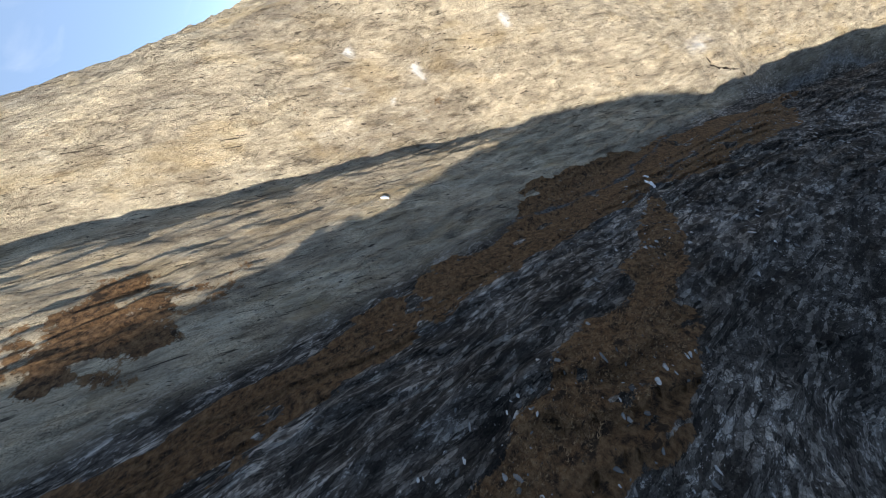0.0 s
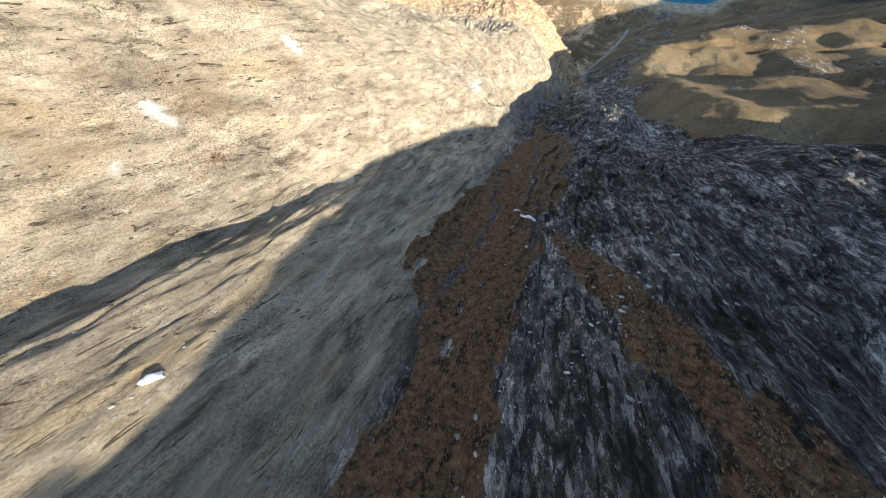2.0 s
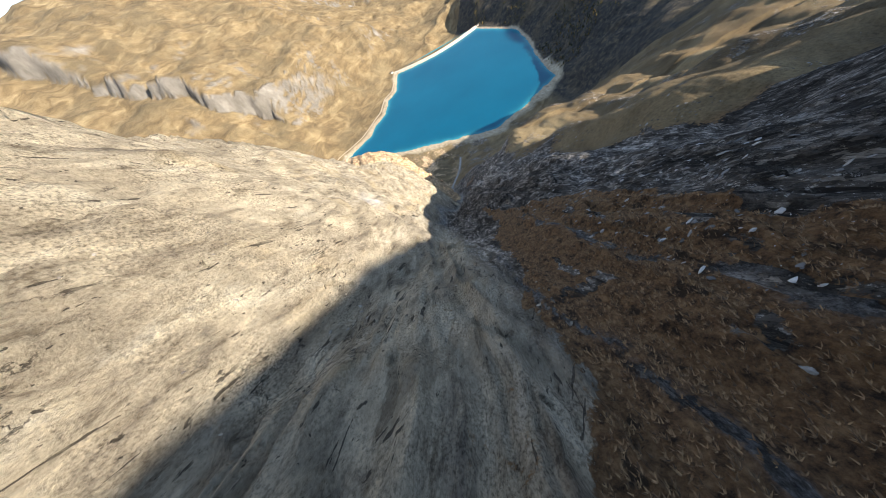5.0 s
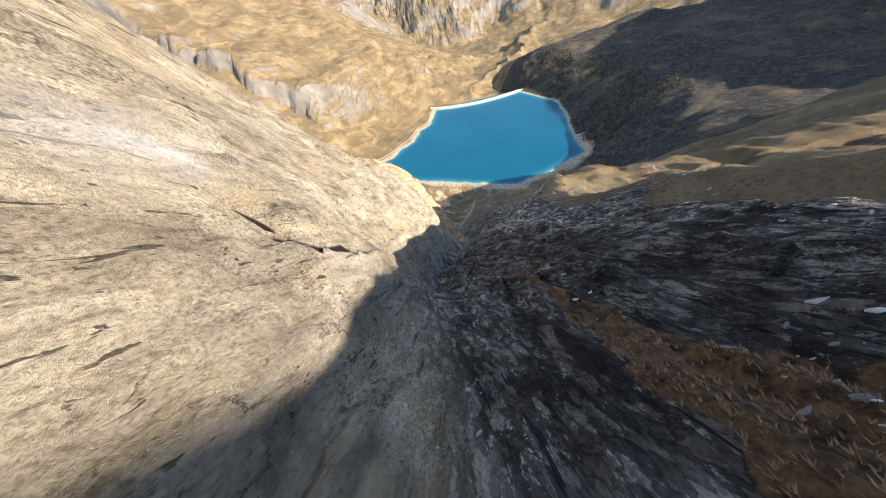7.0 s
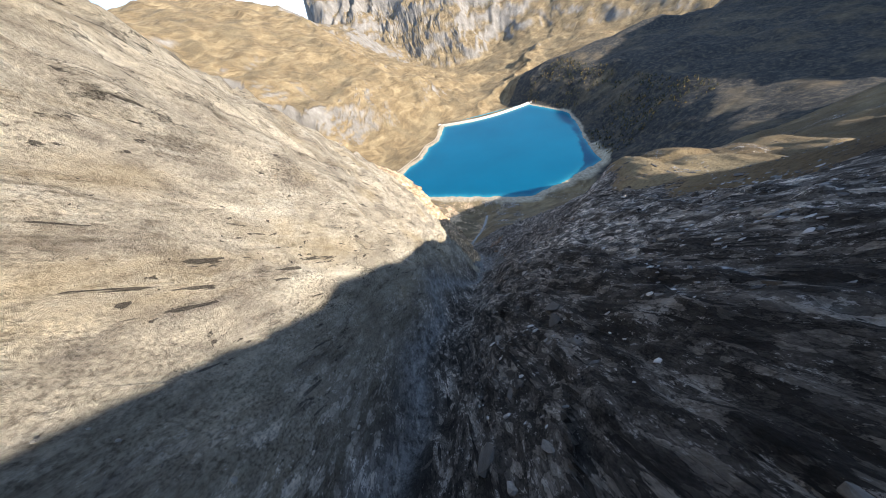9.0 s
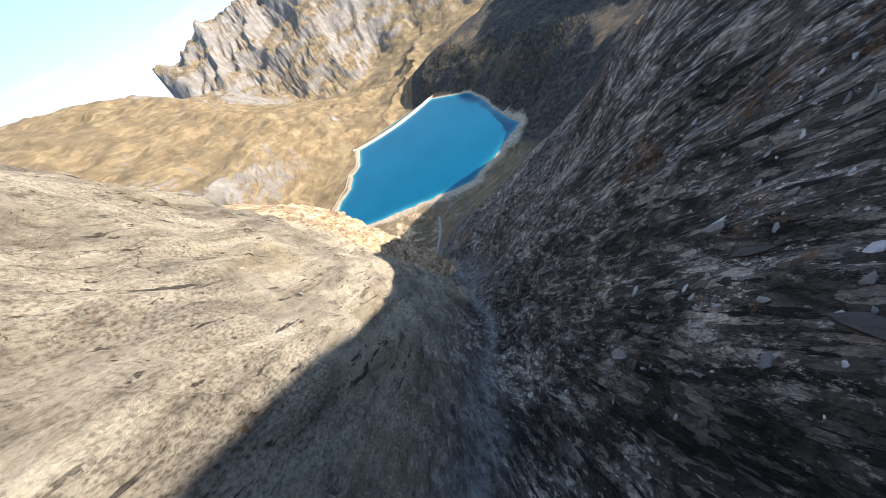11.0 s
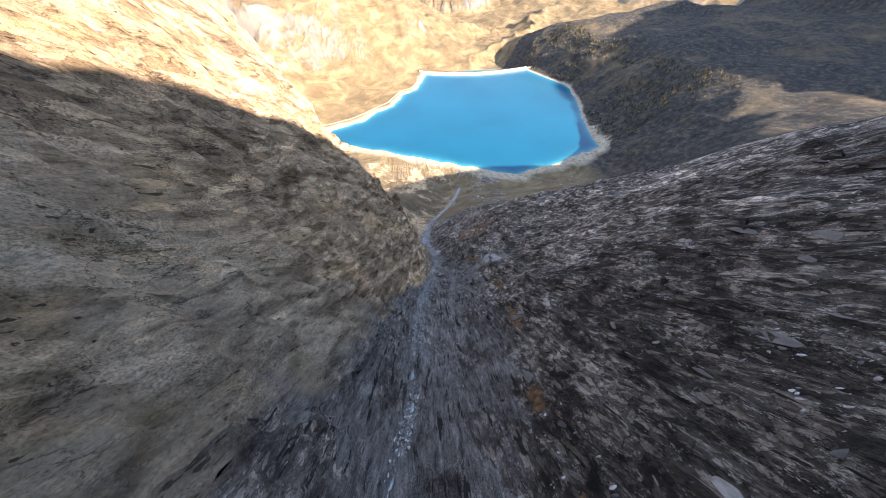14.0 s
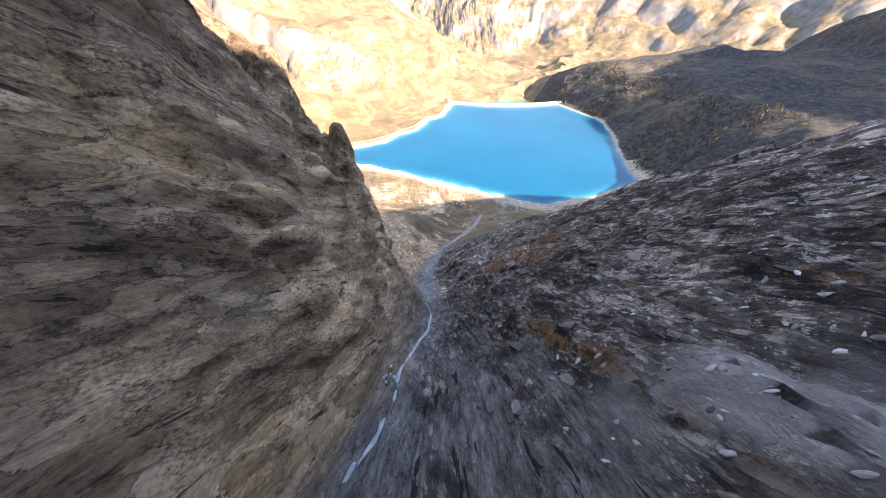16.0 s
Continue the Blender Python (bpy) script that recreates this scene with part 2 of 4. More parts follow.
def detail(x, y, z, d):
    """Relief of the rock and turf, fading out with distance from the gully."""
    close = np.clip(1.6 - np.hypot(x - 15, (y - 60) * 0.55) / 170, 0, 1) * np.clip(d / 20, 0, 1)
    mid = np.clip(1.6 - np.hypot(x - 15, (y - 150) * 0.5) / 420, 0, 1) * np.clip(d / 20, 0, 1)
    gx = curve(y, STATIONS, GULLY_X)
    left = np.clip((gx - x) / 6, 0, 1)
    right = np.clip((x - gx) / 6, 0, 1)
    a, b = (x * 0.86 + y * 0.5), (y * 0.86 - x * 0.5)
    meadow = np.clip((x - curve(y, STATIONS, GULLY_X) - curve(y, STATIONS, RIGHT_AT) + 4) / 8, 0, 1) * np.clip((y + 60) / 30, 0, 1)
    close = close * (1 - 0.85 * meadow)
    out = mid * (1 - 0.7 * meadow) * (0.8 * fbm(x / 34, y / 34, 71, 3) + 1.1 * ridged(x / 9, y / 34, 74, 3) - 0.9)
    warp = 0.8 * fbm(x / 6, y / 14, 78, 3)
    saw = ((x * 0.9 + y * 0.10) / 2.3 + warp) % 1.0
    saw2 = ((x * 0.95 - y * 0.07) / 1.1 + warp * 1.3) % 1.0
    broken = np.clip(0.5 + 1.8 * vnoise(x / 4, y / 11, 83), 0, 1)
    step = 1.2 * broken * saw + 0.5 * np.clip(0.4 + 1.8 * vnoise(x / 3, y / 6, 84), 0, 1) * saw2
    cross = 0.5 * (((b + 0.2 * a) / 5.5 + 0.7 * fbm(x / 9, y / 9, 89, 2)) % 1.0) * np.clip(0.2 + 1.8 * vnoise(a / 9, b / 6, 90), 0, 1)
    rough = ridged(x / 2.4, y / 7, 81, 3)
    shelf = ((x * 0.8 - y * 0.12) / 2.4 + 0.8 * fbm(x / 5, y / 12, 79, 3)) % 1.0
    scaly = 0.9 * shelf * np.clip(0.3 + 1.6 * vnoise(x / 4, y / 9, 86), 0, 1) + ridged(x / 2.0, y / 6.5, 85, 4) * 0.8
    scaly = scaly * np.interp(y, [60, 130], [1.0, 1.5])
    out = out + close * (left * np.interp(y, [-95, -60], [0.4, 1.0]) * (step + 1.3 * cross + 0.7 * rough) + right * scaly + 0.25 * fbm(x / 1.3, y / 2.4, 88, 2))
    out = out + close * 0.5 * np.abs(vnoise(x / 1.6, y / 4.0, 93)) * right
    return out


def n_edge(x, y, seed):
    """Wander of a boundary line."""
    return fbm(x / 2.5, y / 4.0, seed, 4)


def axis(knots):
    """Grid lines with given spacing at given places, spacing eased between them."""
    out, p = [knots[0][0]], knots[0][0]
    at, step = [k[0] for k in knots], [k[1] for k in knots]
    while p < knots[-1][0]:
        p += float(np.interp(p, at, step))
        out.append(p)
    return np.array(out)


def ledges(x, y, z):
    """How far the bedded wall stands out from its mean face: beds that run down the gully, each with an undercut lower lip."""
    q = 0.66 * y + 0.75 * z + 1.5 * fbm(x / 7, y / 10, 161, 3)

    def lip(width, seed):
        f = (q / width + 0.35 * vnoise(y / 13, z / 17, seed)) % 1.0
        return np.where(f < 0.16, f / 0.16, 1 - 0.75 * (f - 0.16) / 0.84) * np.clip(0.35 + 1.7 * vnoise(y / 8 + 3.1, z / 6 + x / 5, seed + 1), 0, 1)

    return 1.5 * lip(6.3, 163) + 0.85 * lip(2.6, 166) + 0.5 * ridged(y / 2.2, (z + x) / 2.2, 169, 3) - 0.8


def sheet(xs, ys, zs, out=None):
    """A mesh from a grid of heights; out: how far each corner is moved along the ground's normal."""
    ny, nx = zs.shape
    gx, gy = np.meshgrid(xs, ys)
    co = np.stack([gx, gy, zs], -1)
    if out is not None:
        n = np.stack([-np.gradient(zs, xs, axis=1), -np.gradient(zs, ys, axis=0), np.ones(zs.shape)], -1)
        co = co + n / np.linalg.norm(n, axis=-1, keepdims=True) * out[..., None]
    co = co.reshape(-1, 3).astype(np.float32)
    i = (np.arange(ny - 1)[:, None] * nx + np.arange(nx - 1)[None]).ravel()
    quads = np.stack([i, i + 1, i + nx + 1, i + nx], -1).astype(np.int32)
    me = bpy.data.meshes.new("ground")
    me.vertices.add(len(co))
    me.vertices.foreach_set("co", co.ravel())
    me.loops.add(quads.size)
    me.loops.foreach_set("vertex_index", quads.ravel())
    me.polygons.add(len(quads))
    me.polygons.foreach_set("loop_start", np.arange(0, quads.size, 4, dtype=np.int32))
    me.polygons.foreach_set("use_smooth", np.ones(len(quads), bool))
    me.update(calc_edges=True)
    return me


def mask(me, name, values):
    me.attributes.new(name, "FLOAT", "POINT").data.foreach_set("value", np.clip(values, 0, 1).ravel().astype(np.float32))


XS = axis([(-4200, 60), (-1500, 26), (-600, 10), (-150, 2.2), (-60, 0.7), (-28, 0.26), (12, 0.22), (30, 0.34), (58, 0.42), (100, 0.9), (250, 3), (700, 7), (1500, 24), (4200, 60)])
YS = axis([(-500, 40), (-200, 4), (-130, 0.8), (-100, 0.5), (190, 0.5), (300, 1.0), (450, 2.5), (700, 5), (1300, 8), (2500, 22), (4700, 40)])
GX, GY = np.meshgrid(XS, YS)
GZ, GD, GN = land(GX, GY)
MASS = GZ.copy()
GZ = GZ + detail(GX, GY, GZ, GD)


# ---------------------------------------------------------------- materials
def mat_nodes(name):
    m = bpy.data.materials.new(name)
    m.use_nodes = True
    return m, m.node_tree.nodes, m.node_tree.links, m.node_tree.nodes["Principled BSDF"]


def ramp(nodes, links, value, stops):
    r = nodes.new("ShaderNodeValToRGB")
    el = r.color_ramp.elements
    while len(el) < len(stops):
        el.new(0.5)
    for e, (p, c) in zip(el, stops):
        e.position, e.color = p, (*c, 1)
    links.new(value, r.inputs[0])
    return r.outputs[0]


def tex(nodes, links, scale, detail_=6.0, rough=0.6, stretch=(1, 1, 1), turn=(0, 0, 0), distort=0.0):
    co = nodes.new("ShaderNodeTexCoord")
    mp = nodes.new("ShaderNodeMapping")
    mp.vector_type = "TEXTURE"
    mp.inputs["Scale"].default_value = stretch
    mp.inputs["Rotation"].default_value = [radians(v) for v in turn]
    links.new(co.outputs["Object"], mp.inputs["Vector"])
    n = nodes.new("ShaderNodeTexNoise")
    n.inputs["Scale"].default_value, n.inputs["Detail"].default_value, n.inputs["Roughness"].default_value = scale, detail_, rough
    n.inputs["Distortion"].default_value = distort
    links.new(mp.outputs[0], n.inputs["Vector"])
    return n.outputs["Fac"]


def mix(nodes, links, fac, a, b, blend="MIX"):
    n = nodes.new("ShaderNodeMix")
    n.data_type, n.blend_type = "RGBA", blend
    for socket, v in ((n.inputs["Factor"], fac), (n.inputs["A"], a), (n.inputs["B"], b)):
        if isinstance(v, (int, float)):
            socket.default_value = v
        elif isinstance(v, tuple):
            socket.default_value = (*v, 1)
        else:
            links.new(v, socket)
    return n.outputs["Result"]


def calc(nodes, links, op, a, b, clamp=False):
    n = nodes.new("ShaderNodeMath")
    n.operation, n.use_clamp = op, clamp
    for socket, v in zip(n.inputs, (a, b)):
        if isinstance(v, (int, float)):
            socket.default_value = v
        else:
            links.new(v, socket)
    return n.outputs[0]


def attr(nodes, name):
    n = nodes.new("ShaderNodeAttribute")
    n.attribute_name = name
    return n.outputs["Fac"]


def blocks(N, L, scale, stretch, turn, ragged=0.35):
    """Broken rock: a shade for each block, and how near its edge is."""
    co, mp, wob = N.new("ShaderNodeTexCoord"), N.new("ShaderNodeMapping"), N.new("ShaderNodeTexNoise")
    mp.vector_type = "TEXTURE"
    mp.inputs["Scale"].default_value = stretch
    mp.inputs["Rotation"].default_value = [radians(v) for v in turn]
    L.new(co.outputs["Object"], mp.inputs["Vector"])
    wob.inputs["Scale"].default_value, wob.inputs["Detail"].default_value, wob.inputs["Roughness"].default_value = scale * 2.2, 6, 0.65
    L.new(mp.outputs[0], wob.inputs["Vector"])
    push = N.new("ShaderNodeVectorMath")
    push.operation = "SCALE"
    push.inputs["Scale"].default_value = ragged * 3.0 / scale
    L.new(wob.outputs["Color"], push.inputs[0])
    add = N.new("ShaderNodeVectorMath")
    L.new(mp.outputs[0], add.inputs[0])
    L.new(push.outputs[0], add.inputs[1])
    cell, edge = N.new("ShaderNodeTexVoronoi"), N.new("ShaderNodeTexVoronoi")
    edge.feature = "DISTANCE_TO_EDGE"
    for v in (cell, edge):
        v.inputs["Scale"].default_value = scale
        L.new(add.outputs[0], v.inputs["Vector"])
    split = N.new("ShaderNodeSeparateColor")
    L.new(cell.outputs["Color"], split.inputs[0])
    return split.outputs[0], edge.outputs["Distance"]


def ground_material():
    m, N, L, P = mat_nodes("mountain_ground")
    fine, mid, big = tex(N, L, 1.6, 9, 0.72), tex(N, L, 0.16, 7, 0.62), tex(N, L, 0.012, 5, 0.55)
    # sunlit slab: cream sheets with grey and ochre stains, short open joints
    down = (0, 45, 82)
    streak = tex(N, L, 0.46, 10, 0.72, (2.8, 1.0, 1.0), (0, 42, 74), 0.6)
    broad = tex(N, L, 0.16, 6, 0.62, (2.2, 1.0, 1.0), (0, 45, 70), 0.5)
    grain = tex(N, L, 4.6, 8, 0.78, (1.5, 1, 1), down)
    crisp = tex(N, L, 8.5, 3, 0.6, (1.6, 1, 1), (0, 45, 90))
    pale = ramp(N, L, streak, [(0.34, (0.30, 0.265, 0.215)), (0.44, (0.50, 0.435, 0.335)), (0.54, (0.64, 0.565, 0.435)), (0.66, (0.77, 0.71, 0.58))])
    pale = mix(N, L, 1.0, pale, ramp(N, L, grain, [(0.34, (0.50, 0.48, 0.45)), (0.44, (0.93, 0.92, 0.91)), (0.62, (1.10, 1.10, 1.09))]), "MULTIPLY")
    pale = mix(N, L, ramp(N, L, broad, [(0.52, (0, 0, 0)), (0.66, (0.5, 0.5, 0.5))]), pale, (0.50, 0.38, 0.205))
    pale = mix(N, L, ramp(N, L, tex(N, L, 0.075, 8, 0.66, (2.0, 1, 1), down, 0.6), [(0.49, (0, 0, 0)), (0.60, (0.62, 0.62, 0.62))]), pale, mix(N, L, 1.0, pale, (0.60, 0.60, 0.63), "MULTIPLY"))

    def seams(turn, scale, level, drawn):
        n = tex(N, L, scale, 4, 0.55, (drawn, 1.0, 1.0), turn)
        return ramp(N, L, n, [(level - 0.02, (1, 1, 1)), (level, (0, 0, 0))])

    joint = calc(N, L, "MAXIMUM", seams((0, 45, 78), 2.4, 0.358, 18.0), seams((0, 25, 50), 2.4, 0.345, 16.0))
    cell, edge = blocks(N, L, 0.42, (2.6, 1.0, 1.0), (0, 40, 70))
    pale = mix(N, L, 1.0, pale, ramp(N, L, cell, [(0.0, (0.80, 0.785, 0.765)), (0.45, (0.97, 0.965, 0.955)), (1.0, (1.10, 1.09, 1.07))]), "MULTIPLY")
    strata = tex(N, L, 1.1, 7, 0.70, (6.0, 1.0, 1.0), (0, 40, 80), 0.35)
    pale = mix(N, L, 1.0, pale, ramp(N, L, strata, [(0.35, (0.52, 0.50, 0.48)), (0.43, (0.91, 0.905, 0.90)), (0.56, (1.10, 1.10, 1.09))]), "MULTIPLY")
    sparse = ramp(N, L, tex(N, L, 0.20, 4, 0.5), [(0.43, (0, 0, 0)), (0.50, (1, 1, 1))])
    crack = ramp(N, L, edge, [(0.0, (1, 1, 1)), (0.022, (0, 0, 0))])
    patchy_ = ramp(N, L, tex(N, L, 0.11, 4, 0.5), [(0.52, (0, 0, 0)), (0.60, (1, 1, 1))])
    gap = calc(N, L, "MAXIMUM", calc(N, L, "MULTIPLY", joint, sparse), calc(N, L, "MULTIPLY", crack, patchy_))
    pale = mix(N, L, calc(N, L, "MULTIPLY", gap, 0.85), pale, (0.06, 0.05, 0.04))
    # lower down: bolder bedding, with the browner look of shade put into the colour
    beds = tex(N, L, 0.9, 10, 0.78, (4.6, 1.0, 1.0), (0, 36, 82), 0.4)
    ply, ply_edge = blocks(N, L, 1.0, (3.4, 1.0, 0.9), (0, 38, 81), 0.3)
    brown = mix(N, L, 1.0, pale, ramp(N, L, beds, [(0.35, (0.20, 0.175, 0.155)), (0.43, (0.80, 0.75, 0.70)), (0.54, (1.15, 1.08, 1.0)), (0.64, (1.5, 1.42, 1.34))]), "MULTIPLY")
    brown = mix(N, L, 1.0, brown, ramp(N, L, ply, [(0.0, (0.62, 0.59, 0.56)), (0.5, (0.95, 0.94, 0.93)), (0.85, (1.12, 1.11, 1.09)), (1.0, (1.4, 1.38, 1.34))]), "MULTIPLY")
    brown = mix(N, L, calc(N, L, "MULTIPLY", ramp(N, L, ply_edge, [(0.0, (1, 1, 1)), (0.03, (0, 0, 0))]), 0.75), brown, (0.04, 0.033, 0.028))
    brown = mix(N, L, 1.0, brown, (1.3, 1.17, 1.07), "MULTIPLY")
    pale = mix(N, L, attr(N, "layered_shade"), pale, brown)
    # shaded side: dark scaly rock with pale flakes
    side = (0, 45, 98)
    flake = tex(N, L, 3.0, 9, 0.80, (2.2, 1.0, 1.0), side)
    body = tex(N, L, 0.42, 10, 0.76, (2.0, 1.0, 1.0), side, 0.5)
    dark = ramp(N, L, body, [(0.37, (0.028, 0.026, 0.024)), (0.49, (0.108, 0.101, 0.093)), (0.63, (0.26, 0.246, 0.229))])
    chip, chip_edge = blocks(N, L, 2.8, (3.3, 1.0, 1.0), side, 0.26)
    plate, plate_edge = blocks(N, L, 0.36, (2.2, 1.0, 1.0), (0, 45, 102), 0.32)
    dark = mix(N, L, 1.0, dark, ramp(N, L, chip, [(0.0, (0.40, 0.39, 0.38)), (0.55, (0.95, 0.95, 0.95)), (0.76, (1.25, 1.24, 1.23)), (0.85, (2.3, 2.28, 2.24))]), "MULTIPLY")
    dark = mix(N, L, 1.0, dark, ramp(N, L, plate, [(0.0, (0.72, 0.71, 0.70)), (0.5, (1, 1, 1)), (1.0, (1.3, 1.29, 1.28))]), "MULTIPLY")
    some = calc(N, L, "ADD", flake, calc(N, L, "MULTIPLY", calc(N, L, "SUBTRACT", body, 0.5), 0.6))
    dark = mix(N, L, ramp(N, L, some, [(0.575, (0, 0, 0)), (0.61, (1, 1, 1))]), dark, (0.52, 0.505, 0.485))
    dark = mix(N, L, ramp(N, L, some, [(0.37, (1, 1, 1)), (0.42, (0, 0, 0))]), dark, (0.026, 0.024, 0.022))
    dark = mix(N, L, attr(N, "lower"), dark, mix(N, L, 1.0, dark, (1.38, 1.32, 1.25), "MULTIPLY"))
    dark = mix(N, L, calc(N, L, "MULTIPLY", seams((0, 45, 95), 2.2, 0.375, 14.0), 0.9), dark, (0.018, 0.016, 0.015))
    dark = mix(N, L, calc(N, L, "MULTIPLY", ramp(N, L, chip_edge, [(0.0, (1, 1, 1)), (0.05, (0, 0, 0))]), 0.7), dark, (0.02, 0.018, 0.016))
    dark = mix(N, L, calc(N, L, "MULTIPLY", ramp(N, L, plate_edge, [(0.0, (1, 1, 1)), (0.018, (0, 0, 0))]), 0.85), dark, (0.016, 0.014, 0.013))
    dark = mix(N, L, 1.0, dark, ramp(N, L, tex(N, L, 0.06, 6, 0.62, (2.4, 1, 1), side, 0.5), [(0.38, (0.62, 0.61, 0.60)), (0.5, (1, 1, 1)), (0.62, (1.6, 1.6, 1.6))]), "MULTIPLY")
    # smooth grey slab in the gully, finely lined down the slope
    lined = tex(N, L, 2.4, 9, 0.76, (6.0, 1.0, 1.0), (0, 45, 84), 0.3)
    slick = ramp(N, L, lined, [(0.36, (0.06, 0.057, 0.053)), (0.46, (0.19, 0.182, 0.171)), (0.56, (0.29, 0.279, 0.263)), (0.66, (0.46, 0.447, 0.428))])
    slick = mix(N, L, 1.0, slick, ramp(N, L, body, [(0.38, (0.55, 0.55, 0.55)), (0.6, (1.3, 1.3, 1.3))]), "MULTIPLY")
    slick = mix(N, L, ramp(N, L, plate, [(0.55, (0, 0, 0)), (0.75, (0.7, 0.7, 0.7))]), slick, dark)
    slick = mix(N, L, calc(N, L, "MULTIPLY", seams((0, 45, 86), 1.6, 0.39, 12.0), 0.9), slick, (0.02, 0.018, 0.017))
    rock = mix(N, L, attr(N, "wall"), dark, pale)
    rock = mix(N, L, attr(N, "tongue"), rock, slick)
    rock = mix(N, L, ramp(N, L, mid, [(0.42, (0.15, 0.15, 0.15)), (0.58, (1, 1, 1))]), rock, ramp(N, L, crisp, [(0.36, (0.55, 0.54, 0.53)), (0.47, (0.97, 0.97, 0.97)), (0.62, (1.28, 1.28, 1.27))]), "MULTIPLY")
    turf = ramp(N, L, fine, [(0.36, (0.04, 0.025, 0.016)), (0.5, (0.195, 0.112, 0.056)), (0.64, (0.34, 0.208, 0.108))])
    turf = mix(N, L, ramp(N, L, tex(N, L, 0.9, 5, 0.6, (1.6, 1, 1), down), [(0.37, (0.85, 0.85, 0.85)), (0.43, (0, 0, 0))]), turf, (0.03, 0.022, 0.016))
    hay = ramp(N, L, tex(N, L, 0.03, 10, 0.64, (1.8, 1.0, 1.0), (0, 0, 40), 0.8), [(0.30, (0.10, 0.072, 0.041)), (0.5, (0.215, 0.157, 0.086)), (0.70, (0.35, 0.272, 0.155))])
    hay = mix(N, L, ramp(N, L, tex(N, L, 0.011, 7, 0.65), [(0.45, (0, 0, 0)), (0.62, (0.65, 0.65, 0.65))]), hay, (0.125, 0.10, 0.062))
    hay = mix(N, L, 1.0, hay, ramp(N, L, fine, [(0.36, (0.66, 0.65, 0.63)), (0.5, (1, 1, 1)), (0.64, (1.25, 1.24, 1.2))]), "MULTIPLY")
    turf = mix(N, L, attr(N, "far"), turf, hay)
    tm = calc(N, L, "ADD", attr(N, "turf"), calc(N, L, "MULTIPLY", calc(N, L, "SUBTRACT", mid, 0.5), 1.5))
    tm = ramp(N, L, calc(N, L, "ADD", tm, calc(N, L, "MULTIPLY", calc(N, L, "SUBTRACT", fine, 0.5), 1.2)), [(0.44, (0, 0, 0)), (0.56, (1, 1, 1))])
    col = mix(N, L, tm, rock, turf)
    # dark shrub cover, which also carries some of the east hill's shade as colour
    shrub = ramp(N, L, tex(N, L, 0.09, 9, 0.78), [(0.38, (0.022, 0.026, 0.026)), (0.52, (0.060, 0.056, 0.050)), (0.66, (0.16, 0.13, 0.08))])
    col = mix(N, L, attr(N, "rill"), col, ramp(N, L, grain, [(0.36, (0.015, 0.015, 0.015)), (0.48, (0.065, 0.067, 0.070)), (0.62, (0.26, 0.27, 0.285))]))
    col = mix(N, L, attr(N, "heath_shade"), col, shrub)
    cliff = tex(N, L, 0.02, 10, 0.75, (1, 1, 2.6))
    crag = ramp(N, L, cliff, [(0.36, (0.15, 0.136, 0.118)), (0.52, (0.225, 0.206, 0.178)), (0.66, (0.32, 0.297, 0.262))])
    col = mix(N, L, attr(N, "crag"), col, crag)
    sand = ramp(N, L, tex(N, L, 0.12, 10, 0.76), [(0.34, (0.22, 0.18, 0.12)), (0.5, (0.43, 0.37, 0.265)), (0.66, (0.60, 0.535, 0.41))])
    col = mix(N, L, attr(N, "sand"), col, sand)
    wet = ramp(N, L, tex(N, L, 1.3, 9, 0.8, (1.6, 1, 1), down), [(0.40, (0.09, 0.095, 0.10)), (0.48, (0.31, 0.325, 0.33)), (0.58, (0.62, 0.64, 0.645))])
    col = mix(N, L, attr(N, "bed"), col, wet)
    # shade inside the carved crevice, painted as near-black
    col = mix(N, L, ramp(N, L, attr(N, "crevice"), [(0.45, (0, 0, 0)), (0.65, (1, 1, 1))]), col, (0.028, 0.022, 0.017))
    col = mix(N, L, attr(N, "scar"), col, ramp(N, L, grain, [(0.36, (0.55, 0.53, 0.49)), (0.48, (0.88, 0.86, 0.82))]))
    col = mix(N, L, attr(N, "quartz"), col, (0.86, 0.85, 0.82))
    col = mix(N, L, 0.35, col, ramp(N, L, big, [(0.3, (0.55, 0.55, 0.55)), (0.7, (1.0, 1.0, 1.0))]), "MULTIPLY")
    L.new(col, P.inputs["Base Color"])
    P.inputs["Roughness"].default_value = 0.92
    P.inputs["Specular IOR Level"].default_value = 0.2
    bump = N.new("ShaderNodeBump")
    bump.inputs["Strength"].default_value, bump.inputs["Distance"].default_value = 1.0, 0.9
    h = calc(N, L, "ADD", calc(N, L, "MULTIPLY", flake, 0.8), calc(N, L, "ADD", calc(N, L, "MULTIPLY", body, 1.4), calc(N, L, "ADD", calc(N, L, "MULTIPLY", streak, 0.9), calc(N, L, "MULTIPLY", strata, 0.8))))
    h = calc(N, L, "SUBTRACT", h, calc(N, L, "MULTIPLY", gap, 0.35))
    h = calc(N, L, "ADD", h, calc(N, L, "ADD", calc(N, L, "MULTIPLY", plate, 0.35), calc(N, L, "MULTIPLY", ply, 0.3)))
    L.new(calc(N, L, "ADD", h, calc(N, L, "MULTIPLY", grain, 0.25)), bump.inputs["Height"])
    coarse = N.new("ShaderNodeBump")
    coarse.inputs["Strength"].default_value, coarse.inputs["Distance"].default_value = 1.0, 10.0
    L.new(calc(N, L, "MULTIPLY", cliff, attr(N, "crag")), coarse.inputs["Height"])
    L.new(coarse.outputs[0], bump.inputs["Normal"])
    L.new(bump.outputs[0], P.inputs["Normal"])
    return m


